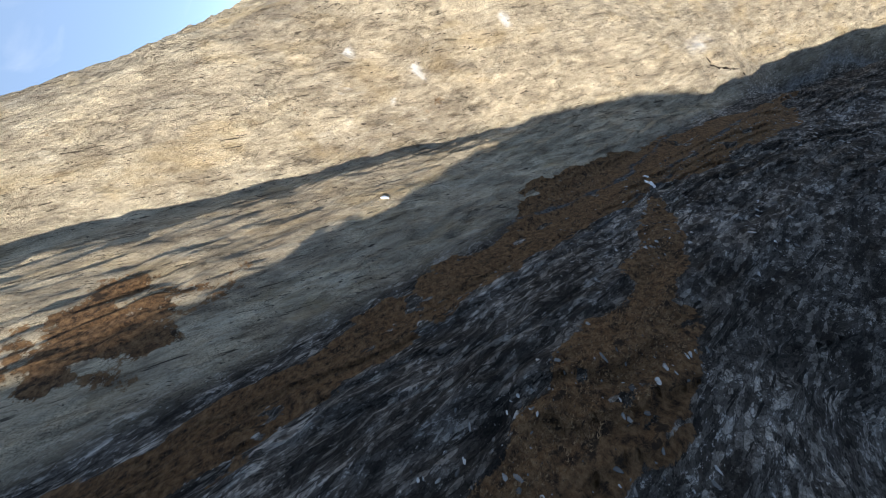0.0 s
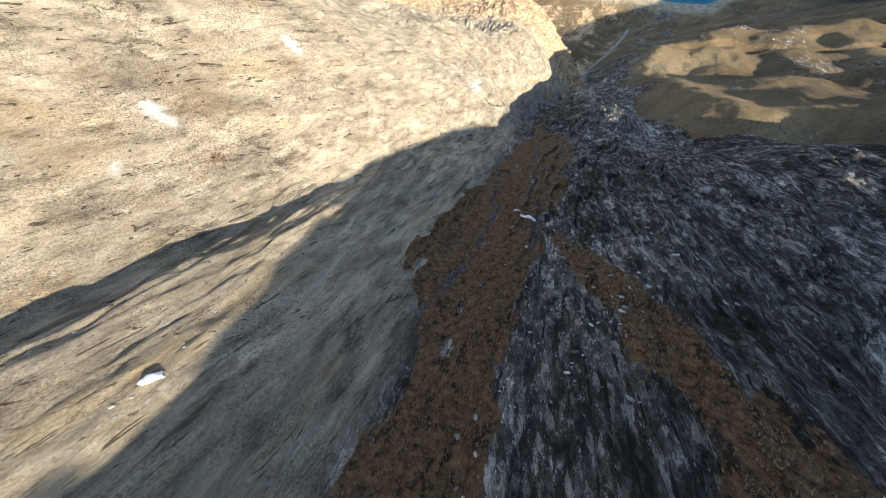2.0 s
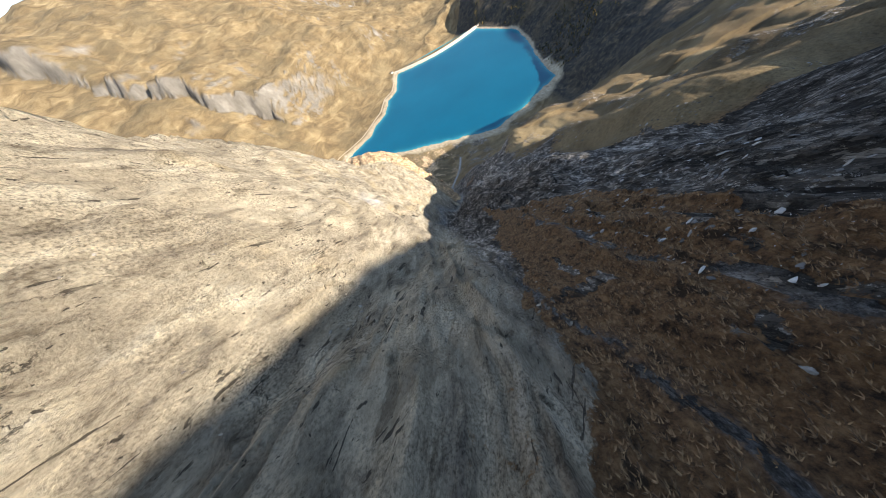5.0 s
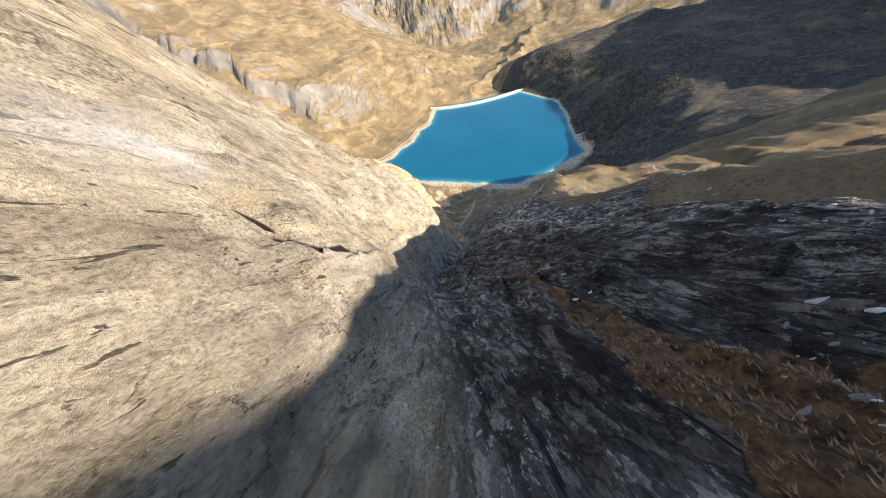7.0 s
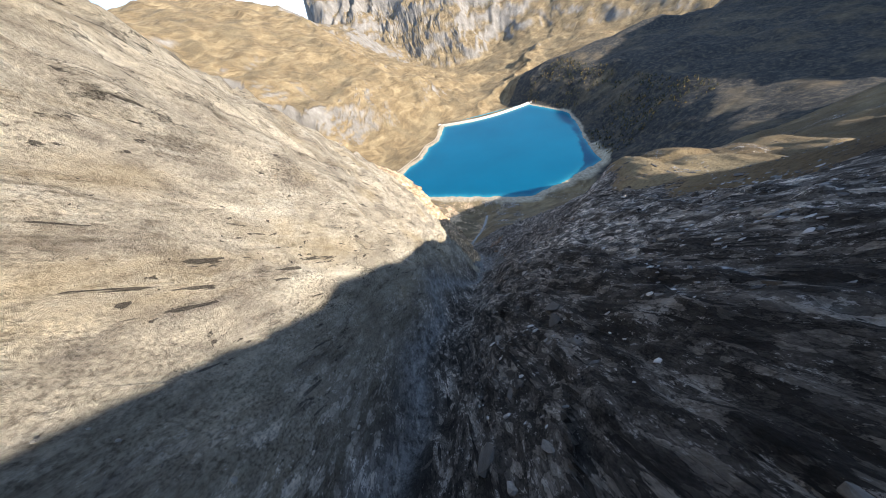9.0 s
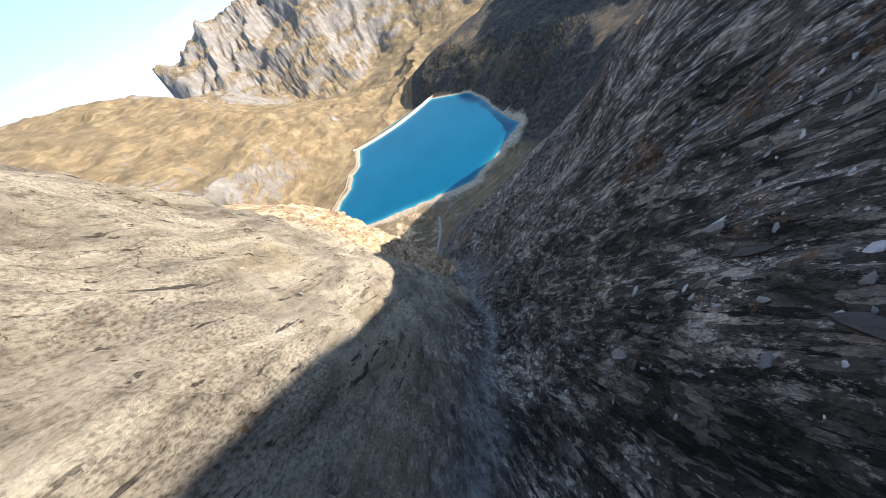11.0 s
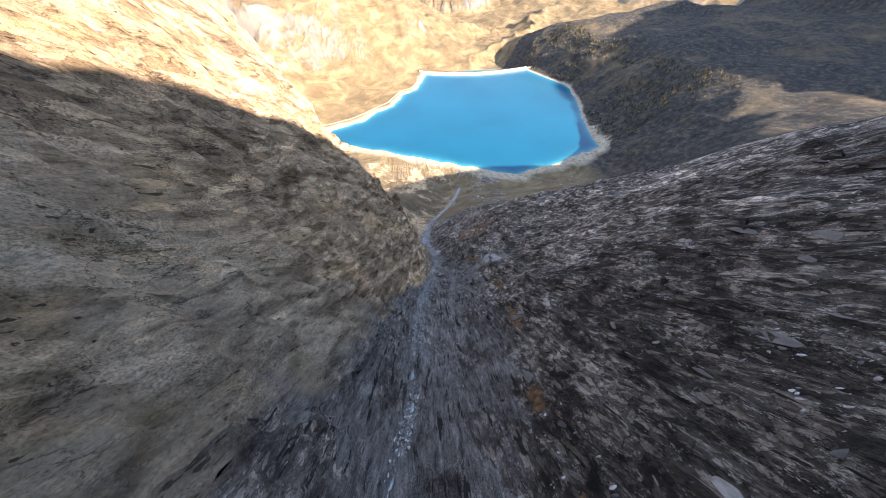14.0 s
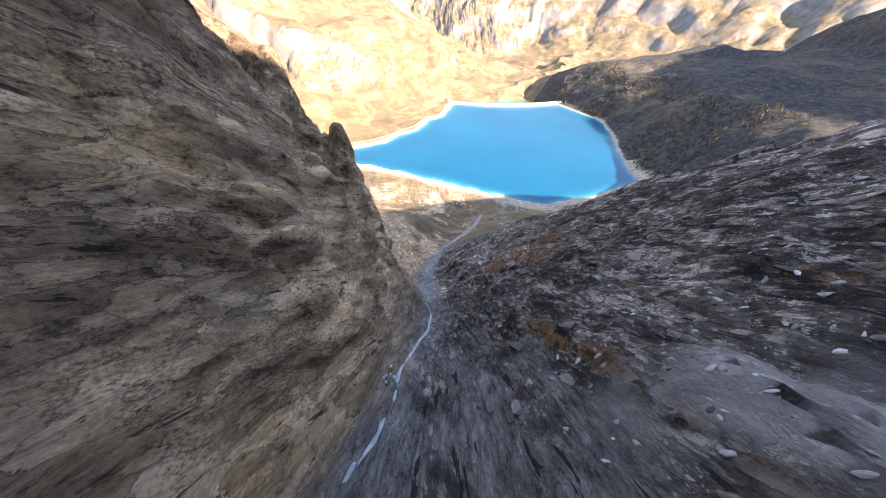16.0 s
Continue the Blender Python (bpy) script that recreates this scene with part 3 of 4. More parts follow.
def water_material():
    m, N, L, P = mat_nodes("lake_water")
    c = ramp(N, L, tex(N, L, 0.006, 3, 0.5), [(0.3, (0.0, 0.072, 0.135)), (0.7, (0.0, 0.088, 0.160))])
    L.new(mix(N, L, ramp(N, L, attr(N, "shallow"), [(0.0, (0, 0, 0)), (1.0, (1, 1, 1))]), c, (0.03, 0.24, 0.30)), P.inputs["Base Color"])
    P.inputs["Roughness"].default_value = 0.18
    P.inputs["IOR"].default_value = 1.33
    P.inputs["Specular IOR Level"].default_value = 0.3
    bump = N.new("ShaderNodeBump")
    bump.inputs["Strength"].default_value, bump.inputs["Distance"].default_value = 0.25, 0.3
    L.new(tex(N, L, 0.35, 4, 0.6), bump.inputs["Height"])
    L.new(bump.outputs[0], P.inputs["Normal"])
    return m


def plain(name, low, high, scale, rough=0.85, bumped=0.3, metal=0.0):
    m, N, L, P = mat_nodes(name)
    f = tex(N, L, scale, 8, 0.65)
    L.new(ramp(N, L, f, [(0.3, low), (0.7, high)]), P.inputs["Base Color"])
    P.inputs["Roughness"].default_value, P.inputs["Metallic"].default_value = rough, metal
    b = N.new("ShaderNodeBump")
    b.inputs["Strength"].default_value, b.inputs["Distance"].default_value = bumped, 1.0 / scale * 0.2
    L.new(f, b.inputs["Height"])
    L.new(b.outputs[0], P.inputs["Normal"])
    return m


GROUND = ground_material()
WATER = water_material()
CONCRETE = plain("dam_concrete", (0.40, 0.37, 0.31), (0.58, 0.55, 0.48), 0.2)

# ---------------------------------------------------------------- ground
gxc = curve(GY, STATIONS, GULLY_X)
DX = GX - gxc
CREVICE = [(-12.4, -16.4), (-10.9, -17.2), (-10.1, -16.8), (-9.2, -14.0), (-8.4, -11.0), (-7.6, -9.0)]
crevice = np.full(GX.shape, 9.0)
for (ax, ay), (bx, by) in zip(CREVICE, CREVICE[1:]):
    ux, uy = 1.5 * (bx - ax), by - ay
    px, py = 1.5 * (GX - ax + 0.25 * fbm(GX * 0, GY / 1.5, 141, 3)), GY - ay
    along = np.clip((px * ux + py * uy) / (ux * ux + uy * uy), 0, 1)
    crevice = np.minimum(crevice, np.hypot(px - along * ux, py - along * uy))
GZ = GZ - 1.5 * np.exp(-((crevice / 0.55) ** 2)) * (GY < -5)
# the stream's notch, and the smooth tongue of slab beside it
STREAM_Y = [-12, 8, 17, 23, 40, 60, 87, 101, 125, 145, 162, 175, 210, 260, 300, 400, 540]
STREAM_X = [-4.5, -5.2, -4.3, -3.4, 0.8, 9.0, 14.0, 18.3, 21.2, 24.6, 28.6, 28.0, 28.2, 33.8, 40.2, 75, 121]
stream_dx = GX - curve(GY, STREAM_Y, STREAM_X) - 0.5 * fbm(GY / 7, GX * 0, 145, 3)
GZ = GZ - 0.8 * np.exp(-((stream_dx / 0.8) ** 2)) * np.clip((GY + 12) / 10, 0, 1) * (GY < 420)
tongue = np.clip((GX - curve(GY, [85, 95, 101, 115, 129, 138, 150], [7, 8, 9.3, 11.5, 14.1, 20.5, 26]) + 1.6 * n_edge(GX, GY, 147)) / 1.8, 0, 1) * np.clip((GY - 86) / 10, 0, 1)
tongue = tongue * np.clip((curve(GY, [85, 100, 122, 148, 160], [24, 29, 34.8, 38.3, 36]) - GX + 1.8 * n_edge(GX, GY, 149)) / 1.8, 0, 1) * np.clip((158 - GY) / 8, 0, 1)
wall_slope = np.hypot(np.gradient(MASS, XS, axis=1), np.gradient(MASS, YS, axis=0))
bedded = np.clip((wall_slope - 1.35) / 0.5, 0, 1) * np.clip((-DX - 2) / 3, 0, 1) * np.interp(GY, [-100, -20, 60, 100, 230, 280], [0, 0.25, 0.45, 1, 1, 0]) * (GX > -60)
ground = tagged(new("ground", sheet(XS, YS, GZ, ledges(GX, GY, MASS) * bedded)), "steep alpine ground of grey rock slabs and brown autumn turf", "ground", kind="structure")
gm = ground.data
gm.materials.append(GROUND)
slope_x = np.gradient(GZ, XS, axis=1)
steep = np.hypot(slope_x, np.gradient(GZ, YS, axis=0))
home = (GN > -20) & (GY < 640) & (GX < 520)
n1, n2 = fbm(GX / 22, GY / 40, 101, 4), fbm(GX / 60, GY / 60, 105, 4)
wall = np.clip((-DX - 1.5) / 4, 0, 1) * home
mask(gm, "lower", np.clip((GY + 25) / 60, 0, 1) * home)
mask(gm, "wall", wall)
# painted shade follows the carved crevice
mask(gm, "crevice", np.clip(1.15 - crevice / 0.4, 0, 1) * (0.85 + 0.25 * vnoise(GX * 0, GY / 1.2, 143)) * wall)
# where the wall takes its bolder beds and painted shade tone
mask(gm, "layered_shade", np.clip((GY - 92 + 14 * n1) / 26, 0, 1) * home)
LOW_TURF = np.clip(1.3 - np.hypot((GX + 12.5) / 6, (GY + 116) / 8) + 0.5 * fbm(GX / 3, GY / 3, 119, 3), 0, 1) * (GY < -98)
wob = 0.8 * fbm(GX / 2.2, GY / 3, 111, 4) + 1.3 * fbm(GX / 7, GY / 9, 112, 3)


def band(ys, lefts, rights, soft=1.1):
    """Turf between two wandering edges."""
    inside = np.minimum(GX - np.interp(GY, ys, lefts), np.interp(GY, ys, rights) - GX) + wob
    return np.clip(0.5 + inside / soft, 0, 1) * (GY > ys[0]) * (GY < ys[-1])


strip_a = band([-132, -110, -98, -88, -81, -76, -66, -58, -50, -38, -32, -26, -20, -12], [3, 1.3, -1, -1.2, -1.6, -6.3, -6.2, -4.6, -3, -0.8, 1.5, 3.6, 3.9, 5],
               [9, 9.5, 9, 7, 7, 7.4, 10.4, 11.2, 11.2, 12.2, 10.5, 6.6, 5.6, 5])
strip_b = band([-122, -104, -92, -86, -81, -75, -69], [24, 21.5, 19.2, 18.8, 17, 13, 9], [31, 29, 26, 24.5, 20.5, 17.2, 10.5])


def rill(ys, xs, width):
    away = (GX - curve(GY, ys, xs) - 0.6 * fbm(GY / 3, GX * 0, 117, 4)) / (width * (0.75 + 0.6 * vnoise(GY / 2.5, GX * 0, 118)))
    return np.exp(-(away ** 2)) * (GY > ys[0]) * (GY < ys[-1]) * np.clip(0.75 + 0.7 * fbm(GX / 0.8, GY / 1.3, 125, 3), 0, 1)


RILLS = np.maximum(rill([-84, -77, -71, -59, -50, -40], [-2.2, -0.9, 0.5, 0.4, -1.4, -1.5], 0.45), rill([-84, -77, -71, -64, -54, -45, -34], [8.4, 9.2, 8.2, 7.2, 5.9, 5.2, 5.4], 0.5))
hollow = np.clip(fbm(GX / 1.6, GY / 2.2, 121, 3) - 0.55, 0, 1)
turf = np.clip(np.maximum(strip_a, strip_b) - 1.2 * RILLS - 1.5 * hollow, 0, 1)
grassy = np.clip((DX - curve(GY, STATIONS, RIGHT_AT) - np.interp(GY, [-60, -45, -20, 5, 60, 120], [60, 24, 6, 0, 0, 8]) + 7 * fbm(GX / 12, GY / 14, 123, 4)) / 5, 0, 1)
turf = np.maximum(turf, grassy * (0.78 + 0.2 * n2))
turf = np.maximum(turf, np.clip(n1 * 0.9 - 0.42, 0, 0.5) * (DX > 9))
turf = np.maximum(turf, 0.55 * np.exp(-(((GX - 11) / 6) ** 2) - ((GY - 186) / 10) ** 2))
turf = np.maximum(turf, wall * np.clip(0.28 + 0.35 * n1, 0, 0.5) * 0.3)
joint_moss = np.exp(-(((GX - curve(GY, [85, 100, 122, 148, 160], [24, 29, 34.8, 38.3, 36]) - 0.8) / 0.8) ** 2)) * (GY > 95) * (GY < 158)
turf = np.maximum(turf, joint_moss * np.clip(0.45 + 0.5 * n_edge(GX, GY, 151), 0, 0.9))
mask(gm, "tongue", tongue)
mask(gm, "rill", RILLS)
turf = np.where(home, turf, np.clip(1.25 - 0.22 * steep + 0.25 * n2, 0, 1))
turf = np.maximum(turf, LOW_TURF)
lowland = np.clip((GY - 235 + 30 * n2) / 60, 0, 1) * home
turf = np.maximum(turf, lowland * (0.62 + 0.3 * n1))
mask(gm, "turf", turf)
mask(gm, "far", np.where(home, np.maximum(grassy, lowland), 1.0))
WX = (GX + 199) * -0.774 + (GY - 775) * 0.633
# shrub spread wide over the east hill to darken it as shade would
mask(gm, "heath_shade", np.clip((GX - 380) / 60, 0, 1) * np.clip((GY - 240) / 80, 0, 1) * np.clip((1750 - GY) / 100, 0, 1) * (GD > 6) * (WX < -150) * np.clip(1.1 + 0.5 * n2, 0, 1) * np.clip((1900 - GX) / 300, 0, 1))
mask(gm, "crag", np.where(home, 0, np.where(np.hypot(GX, GY) > 2100, np.clip((steep - 0.55) / 0.25, 0, 1), np.clip((steep - 1.0) / 0.3, 0, 1)) * np.clip((WX > 0) + (np.hypot(GX, GY) > 2200), 0, 1)))
rim = np.clip(1 - GD / np.where(GY < 760, 34 + 14 * n2, np.where(GX > 470, 10, 20 + 5 * n2)), 0, 1)
mask(gm, "sand", np.clip(rim * 2.2, 0, 1) * (GZ < 14))
pale_slab = np.exp(-(((GX - 41.5) / 3.2) ** 4) - ((GY - 143.5) / 3.0) ** 4)
scar = np.exp(-(((GX + 13.8) / 0.8) ** 2) - ((GY + 16) / 2.8) ** 2)
mask(gm, "scar", np.clip(scar * (1.2 + 1.0 * fbm(GX / 1.5, GY / 2, 133, 3)), 0, 1) + 0.45 * np.clip(pale_slab * (0.8 + 2.0 * fbm(GX / 1.0, GY / 2.2, 137, 4)), 0, 1))
quartz = sum(np.exp(-(((GX - qx) / 0.6) ** 2) - ((GY - qy) / 0.9) ** 2) for qx, qy in ((-38, -69.5), (-32.4, -64.6), (-31.4, -65.6), (-32.2, -71.5), (-35.5, -76), (-27, -47)))
mask(gm, "quartz", np.clip(quartz * (0.9 + 1.6 * fbm(GX / 0.8, GY / 1.1, 153, 4)) * 2.5 - 0.8, 0, 1))
bed_width = np.interp(GY, [-20, 0, 60, 150, 170, 300], [0.5, 0.8, 1.0, 1.3, 2.2, 2.6])
mask(gm, "bed", 0.3 * np.clip(pale_slab * (1 + 0.8 * fbm(GX / 1.6, GY / 2, 131, 3)), 0, 1) + np.exp(-((stream_dx / bed_width) ** 2)) * (GY > -12) * (GY < 540) * np.clip(0.85 + 0.9 * n1, 0.2, 1) * np.interp(GY, [-12, 10, 90, 150], [0.3, 0.6, 0.7, 1.0]) * home)

# ---------------------------------------------------------------- lake
LX, LY = np.arange(-240, 600, 6.0), np.arange(560, 1190, 6.0)
lgx, lgy = np.meshgrid(LX, LY)
lake = tagged(new("lake", sheet(LX, LY, np.zeros(lgx.shape))), "deep blue mountain reservoir with a calm surface", "lake", kind="structure")
lake.name = "water"
lake.data.materials.append(WATER)
mask(lake.data, "shallow", np.exp(shore(lgx, lgy) / 7.0))


# ---------------------------------------------------------------- dam
def part(name, bm, material, parent, label=""):
    me = bpy.data.meshes.new(name)
    bm.to_mesh(me)
    bm.free()
    me.materials.append(material)
    ob = new(name, me)
    ob.parent = parent
    if label:
        tagged(ob, label)
    return ob


def sweep(points, section):
    """A bmesh: the closed section (across, up) carried along the points."""
    bm = bmesh.new()
    rings = []
    for i, p in enumerate(points):
        a, b = points[max(i - 1, 0)], points[min(i + 1, len(points) - 1)]
        t = (Vector(b) - Vector(a)).to_2d().normalized()
        n = Vector((-t.y, t.x, 0))
        rings.append([bm.verts.new(Vector(p) + n * u + Vector((0, 0, v))) for u, v in section])
    for r, q in zip(rings, rings[1:]):
        for k in range(len(section)):
            bm.faces.new((r[k], r[(k + 1) % len(section)], q[(k + 1) % len(section)], q[k]))
    bm.faces.new(rings[0])
    bm.faces.new(rings[-1][::-1])
    bmesh.ops.recalc_face_normals(bm, faces=bm.faces)
    return bm


def dam_line(f):
    x = 112 + f * 364
    return x, 1170 - 30 * math.sin(math.pi * f) + 4 * f, 0.0


dam = tagged(new("dam"), "pale concrete dam curving across the lake's outlet", "dam")
line = [dam_line(i / 40) for i in range(41)]
part("wall", sweep(line, [(-9, -30), (-4, 5.5), (4, 5.5), (16, -40)]), CONCRETE, dam)
part("parapet", sweep([(x, y - 3.6, z) for x, y, z in line], [(-0.3, 5.5), (-0.3, 6.6), (0.3, 6.6), (0.3, 5.5)]), CONCRETE, dam)
part("parapet", sweep([(x, y + 3.6, z) for x, y, z in line], [(-0.3, 5.5), (-0.3, 6.6), (0.3, 6.6), (0.3, 5.5)]), CONCRETE, dam)


# ---------------------------------------------------------------- helpers for things
def ground_z(x, y):
    """Height of the ground's mesh at a place, between its grid lines."""
    x, y = np.asarray(x, float), np.asarray(y, float)
    i = np.clip(np.searchsorted(XS, x) - 1, 0, len(XS) - 2)
    j = np.clip(np.searchsorted(YS, y) - 1, 0, len(YS) - 2)
    u, v = (x - XS[i]) / (XS[i + 1] - XS[i]), (y - YS[j]) / (YS[j + 1] - YS[j])
    return (GZ[j, i] * (1 - u) + GZ[j, i + 1] * u) * (1 - v) + (GZ[j + 1, i] * (1 - u) + GZ[j + 1, i + 1] * u) * v


def ground_n(x, y, e=0.8):
    gx = (ground_z(x + e, y) - ground_z(x - e, y)) / (2 * e)
    gy = (ground_z(x, y + e) - ground_z(x, y - e)) / (2 * e)
    n = np.stack([-gx, -gy, np.ones_like(gx)], -1)
    return n / np.linalg.norm(n, axis=-1, keepdims=True)


def rough_mesh(name, verts, faces, material, smooth=False):
    me = bpy.data.meshes.new(name)
    verts, faces = np.asarray(verts, np.float32), np.asarray(faces, np.int32)
    k = faces.shape[1]
    me.vertices.add(len(verts))
    me.vertices.foreach_set("co", verts.ravel())
    me.loops.add(faces.size)
    me.loops.foreach_set("vertex_index", faces.ravel())
    me.polygons.add(len(faces))
    me.polygons.foreach_set("loop_start", np.arange(0, faces.size, k, dtype=np.int32))
    me.polygons.foreach_set("use_smooth", np.full(len(faces), smooth))
    me.update(calc_edges=True)
    me.materials.append(material)
    return me


def unit_rock(seed, subdivisions=1):
    """An angular block about one unit across, as arrays of corners and triangles."""
    bm = bmesh.new()
    bmesh.ops.create_icosphere(bm, subdivisions=subdivisions, radius=0.5)
    rng = np.random.default_rng(seed)
    v = np.array([p.co[:] for p in bm.verts])
    f = np.array([[q.index for q in p.verts] for p in bm.faces])
    bm.free()
    for _ in range(5):
        n = rng.normal(size=3)
        n /= np.linalg.norm(n)
        over = np.clip(v @ n - rng.uniform(0.22, 0.36), 0, None)
        v = v - over[:, None] * n
    return v + rng.normal(scale=0.03, size=v.shape), f


def scatter(name, px, py, size, along, flat, material, seed, spread=0.5, sink=0.3):
    """Many loose stones joined in one mesh: longest side turned towards 'along', resting on the slope."""
    rng = np.random.default_rng(seed)
    shapes = [unit_rock(seed + k, 1) for k in range(6)]
    n = ground_n(px, py)
    t = np.asarray(along, float) + rng.normal(scale=spread, size=(len(px), 3))
    t = t - (t * n).sum(-1, keepdims=True) * n
    t /= np.linalg.norm(t, axis=-1, keepdims=True)
    b = np.cross(n, t)
    base = np.stack([px, py, ground_z(px, py)], -1)
    kinds = rng.integers(0, 6, len(px))
    verts, faces, count = [], [], 0
    for k, (v, f) in enumerate(shapes):
        w = np.nonzero(kinds == k)[0]
        s = size[w]
        lx, ly, lz = s * rng.uniform(0.8, 1.5, len(w)), s * rng.uniform(0.4, 0.8, len(w)), s * flat * rng.uniform(0.7, 1.3, len(w))
        p = (base[w] + n[w] * (lz * (0.5 - sink))[:, None])[:, None] + v[None, :, :1] * (t[w] * lx[:, None])[:, None] + v[None, :, 1:2] * (b[w] * ly[:, None])[:, None] + v[None, :, 2:] * (n[w] * lz[:, None])[:, None]
        verts.append(p.reshape(-1, 3))
        faces.append((f[None] + (count + np.arange(len(w)) * len(v))[:, None, None]).reshape(-1, 3))
        count += len(w) * len(v)
    return new(name, rough_mesh(name, np.concatenate(verts), np.concatenate(faces), material))


def island_material(name, stops, scale, rough=0.9):
    """Stone or leaf whose pieces each take a shade of their own, with grain over it."""
    m, N, L, P = mat_nodes(name)
    g = N.new("ShaderNodeNewGeometry")
    c = ramp(N, L, g.outputs["Random Per Island"], stops)
    grain = ramp(N, L, tex(N, L, scale, 8, 0.7), [(0.3, (0.55, 0.54, 0.52)), (0.65, (1, 1, 1))])
    L.new(mix(N, L, 1.0, c, grain, "MULTIPLY"), P.inputs["Base Color"])
    P.inputs["Roughness"].default_value = rough
    return m


def object_material(name, stops, scale, rough=0.9):
    m, N, L, P = mat_nodes(name)
    g = N.new("ShaderNodeObjectInfo")
    c = ramp(N, L, g.outputs["Random"], stops)
    f = tex(N, L, scale, 8, 0.7)
    L.new(mix(N, L, 1.0, c, ramp(N, L, f, [(0.3, (0.5, 0.49, 0.47)), (0.65, (1, 1, 1))]), "MULTIPLY"), P.inputs["Base Color"])
    P.inputs["Roughness"].default_value = rough
    b = N.new("ShaderNodeBump")
    b.inputs["Strength"].default_value, b.inputs["Distance"].default_value = 0.6, 0.1
    L.new(f, b.inputs["Height"])
    L.new(b.outputs[0], P.inputs["Normal"])
    return m


GREY_STONE = island_material("grey_stone", [(0.0, (0.05, 0.05, 0.052)), (0.45, (0.16, 0.157, 0.155)), (0.8, (0.36, 0.355, 0.35)), (1.0, (0.52, 0.52, 0.52))], 3.0)
BED_STONE = island_material("bed_stone", [(0.0, (0.12, 0.128, 0.132)), (0.5, (0.28, 0.295, 0.302)), (1.0, (0.52, 0.54, 0.545))], 3.0)
TAN_STONE = island_material("tan_stone", [(0.0, (0.12, 0.105, 0.09)), (0.5, (0.26, 0.235, 0.195)), (1.0, (0.40, 0.37, 0.32))], 3.0)
BOULDER = object_material("boulder_stone", [(0.0, (0.08, 0.076, 0.071)), (0.6, (0.17, 0.163, 0.153)), (1.0, (0.32, 0.31, 0.296))], 2.0)
DRY_GRASS = island_material("dry_grass", [(0.0, (0.05, 0.031, 0.017)), (0.5, (0.20, 0.115, 0.056)), (1.0, (0.35, 0.22, 0.11))], 6.0)
SNOW = plain("old_snow", (0.66, 0.69, 0.73), (0.84, 0.86, 0.88), 1.5, 0.6, 0.4)
STREAM = plain("stream_water", (0.12, 0.17, 0.19), (0.32, 0.40, 0.42), 1.2, 0.25, 0.5)
TRACK = plain("gravel_track", (0.36, 0.28, 0.19), (0.50, 0.42, 0.31), 0.5)
RENDER = plain("pale_render", (0.55, 0.52, 0.46), (0.68, 0.65, 0.59), 1.0)
ROOFING = plain("dark_roofing", (0.07, 0.065, 0.06), (0.13, 0.12, 0.11), 1.0)
NEEDLES = island_material("larch_needles", [(0.0, (0.02, 0.03, 0.015)), (0.55, (0.045, 0.05, 0.02)), (0.8, (0.16, 0.11, 0.03)), (1.0, (0.26, 0.17, 0.04))], 1.0)

# ---------------------------------------------------------------- loose stones
rng = np.random.default_rng(7)


def patchy(n, x0, x1, y0, y1, scale, level, seed, gully=True):
    """Random places, thinned by a noise so that they lie in drifts."""
    x, y = rng.uniform(x0, x1, n), rng.uniform(y0, y1, n)
    if gully:
        x = x + curve(y, STATIONS, GULLY_X)
    keep = fbm(x / scale, y / (scale * 1.6), seed, 3) + rng.uniform(-0.4, 0.4, n) > level
    return x[keep], y[keep]


x, y = patchy(60000, 4, 62, -115, 215, 7, 0.25, 201)
tagged(scatter("scree", x, y, 0.10 + 0.55 * rng.random(len(x)) ** 3, (1, -0.4, 0.2), 0.32, GREY_STONE, 11), "pale grey angular scree scattered over the dark shaded slope", "scree", kind="stuff")
x, y = patchy(22000, -46, -1, -110, 70, 9, 0.45, 207)
tagged(scatter("slab_chips", x, y, 0.08 + 0.42 * rng.random(len(x)) ** 4, (0.8, 0.6, -0.2), 0.22, TAN_STONE, 21, 0.3, 0.42), "thin beige rock flakes lying on the sunlit slab", "rock flakes", kind="stuff")
x, y = patchy(16000, -1.3, 1.4, 84, 330, 5, -0.15, 213, False)
x = x * np.interp(y, [90, 150, 170], [0.5, 0.8, 1.5]) + curve(y, STREAM_Y, STREAM_X)
tagged(scatter("gully_rubble", x, y, 0.10 + 0.42 * rng.random(len(x)) ** 3, (0, 1, -1), 0.5, BED_STONE, 31), "grey rubble choking the bed of the gully", "rubble", kind="stuff")
x, y = patchy(5000, -120, 330, 545, 735, 30, 0.2, 219, False)
w = shore(x, y) > 4
x, y = x[w], y[w]
tagged(scatter("shore_stones", x, y, 0.6 + 2.4 * rng.random(len(x)) ** 3, (1, 0, 0), 0.5, GREY_STONE, 41), "dark stones strewn over the pale lake shore", "stones", kind="stuff")

# ---------------------------------------------------------------- boulders
shapes = []
for k in range(5):
    v, f = unit_rock(300 + k, 3)
    v = v + 0.035 * np.stack([vnoise(v[:, 0] * 5 + q, v[:, 1] * 5 + v[:, 2] * 4, 310 + k) for q in range(3)], -1)
    shapes.append(rough_mesh("boulder", v, f, BOULDER))
bx, by = patchy(150, -6, 40, -100, 260, 12, 0.1, 223)
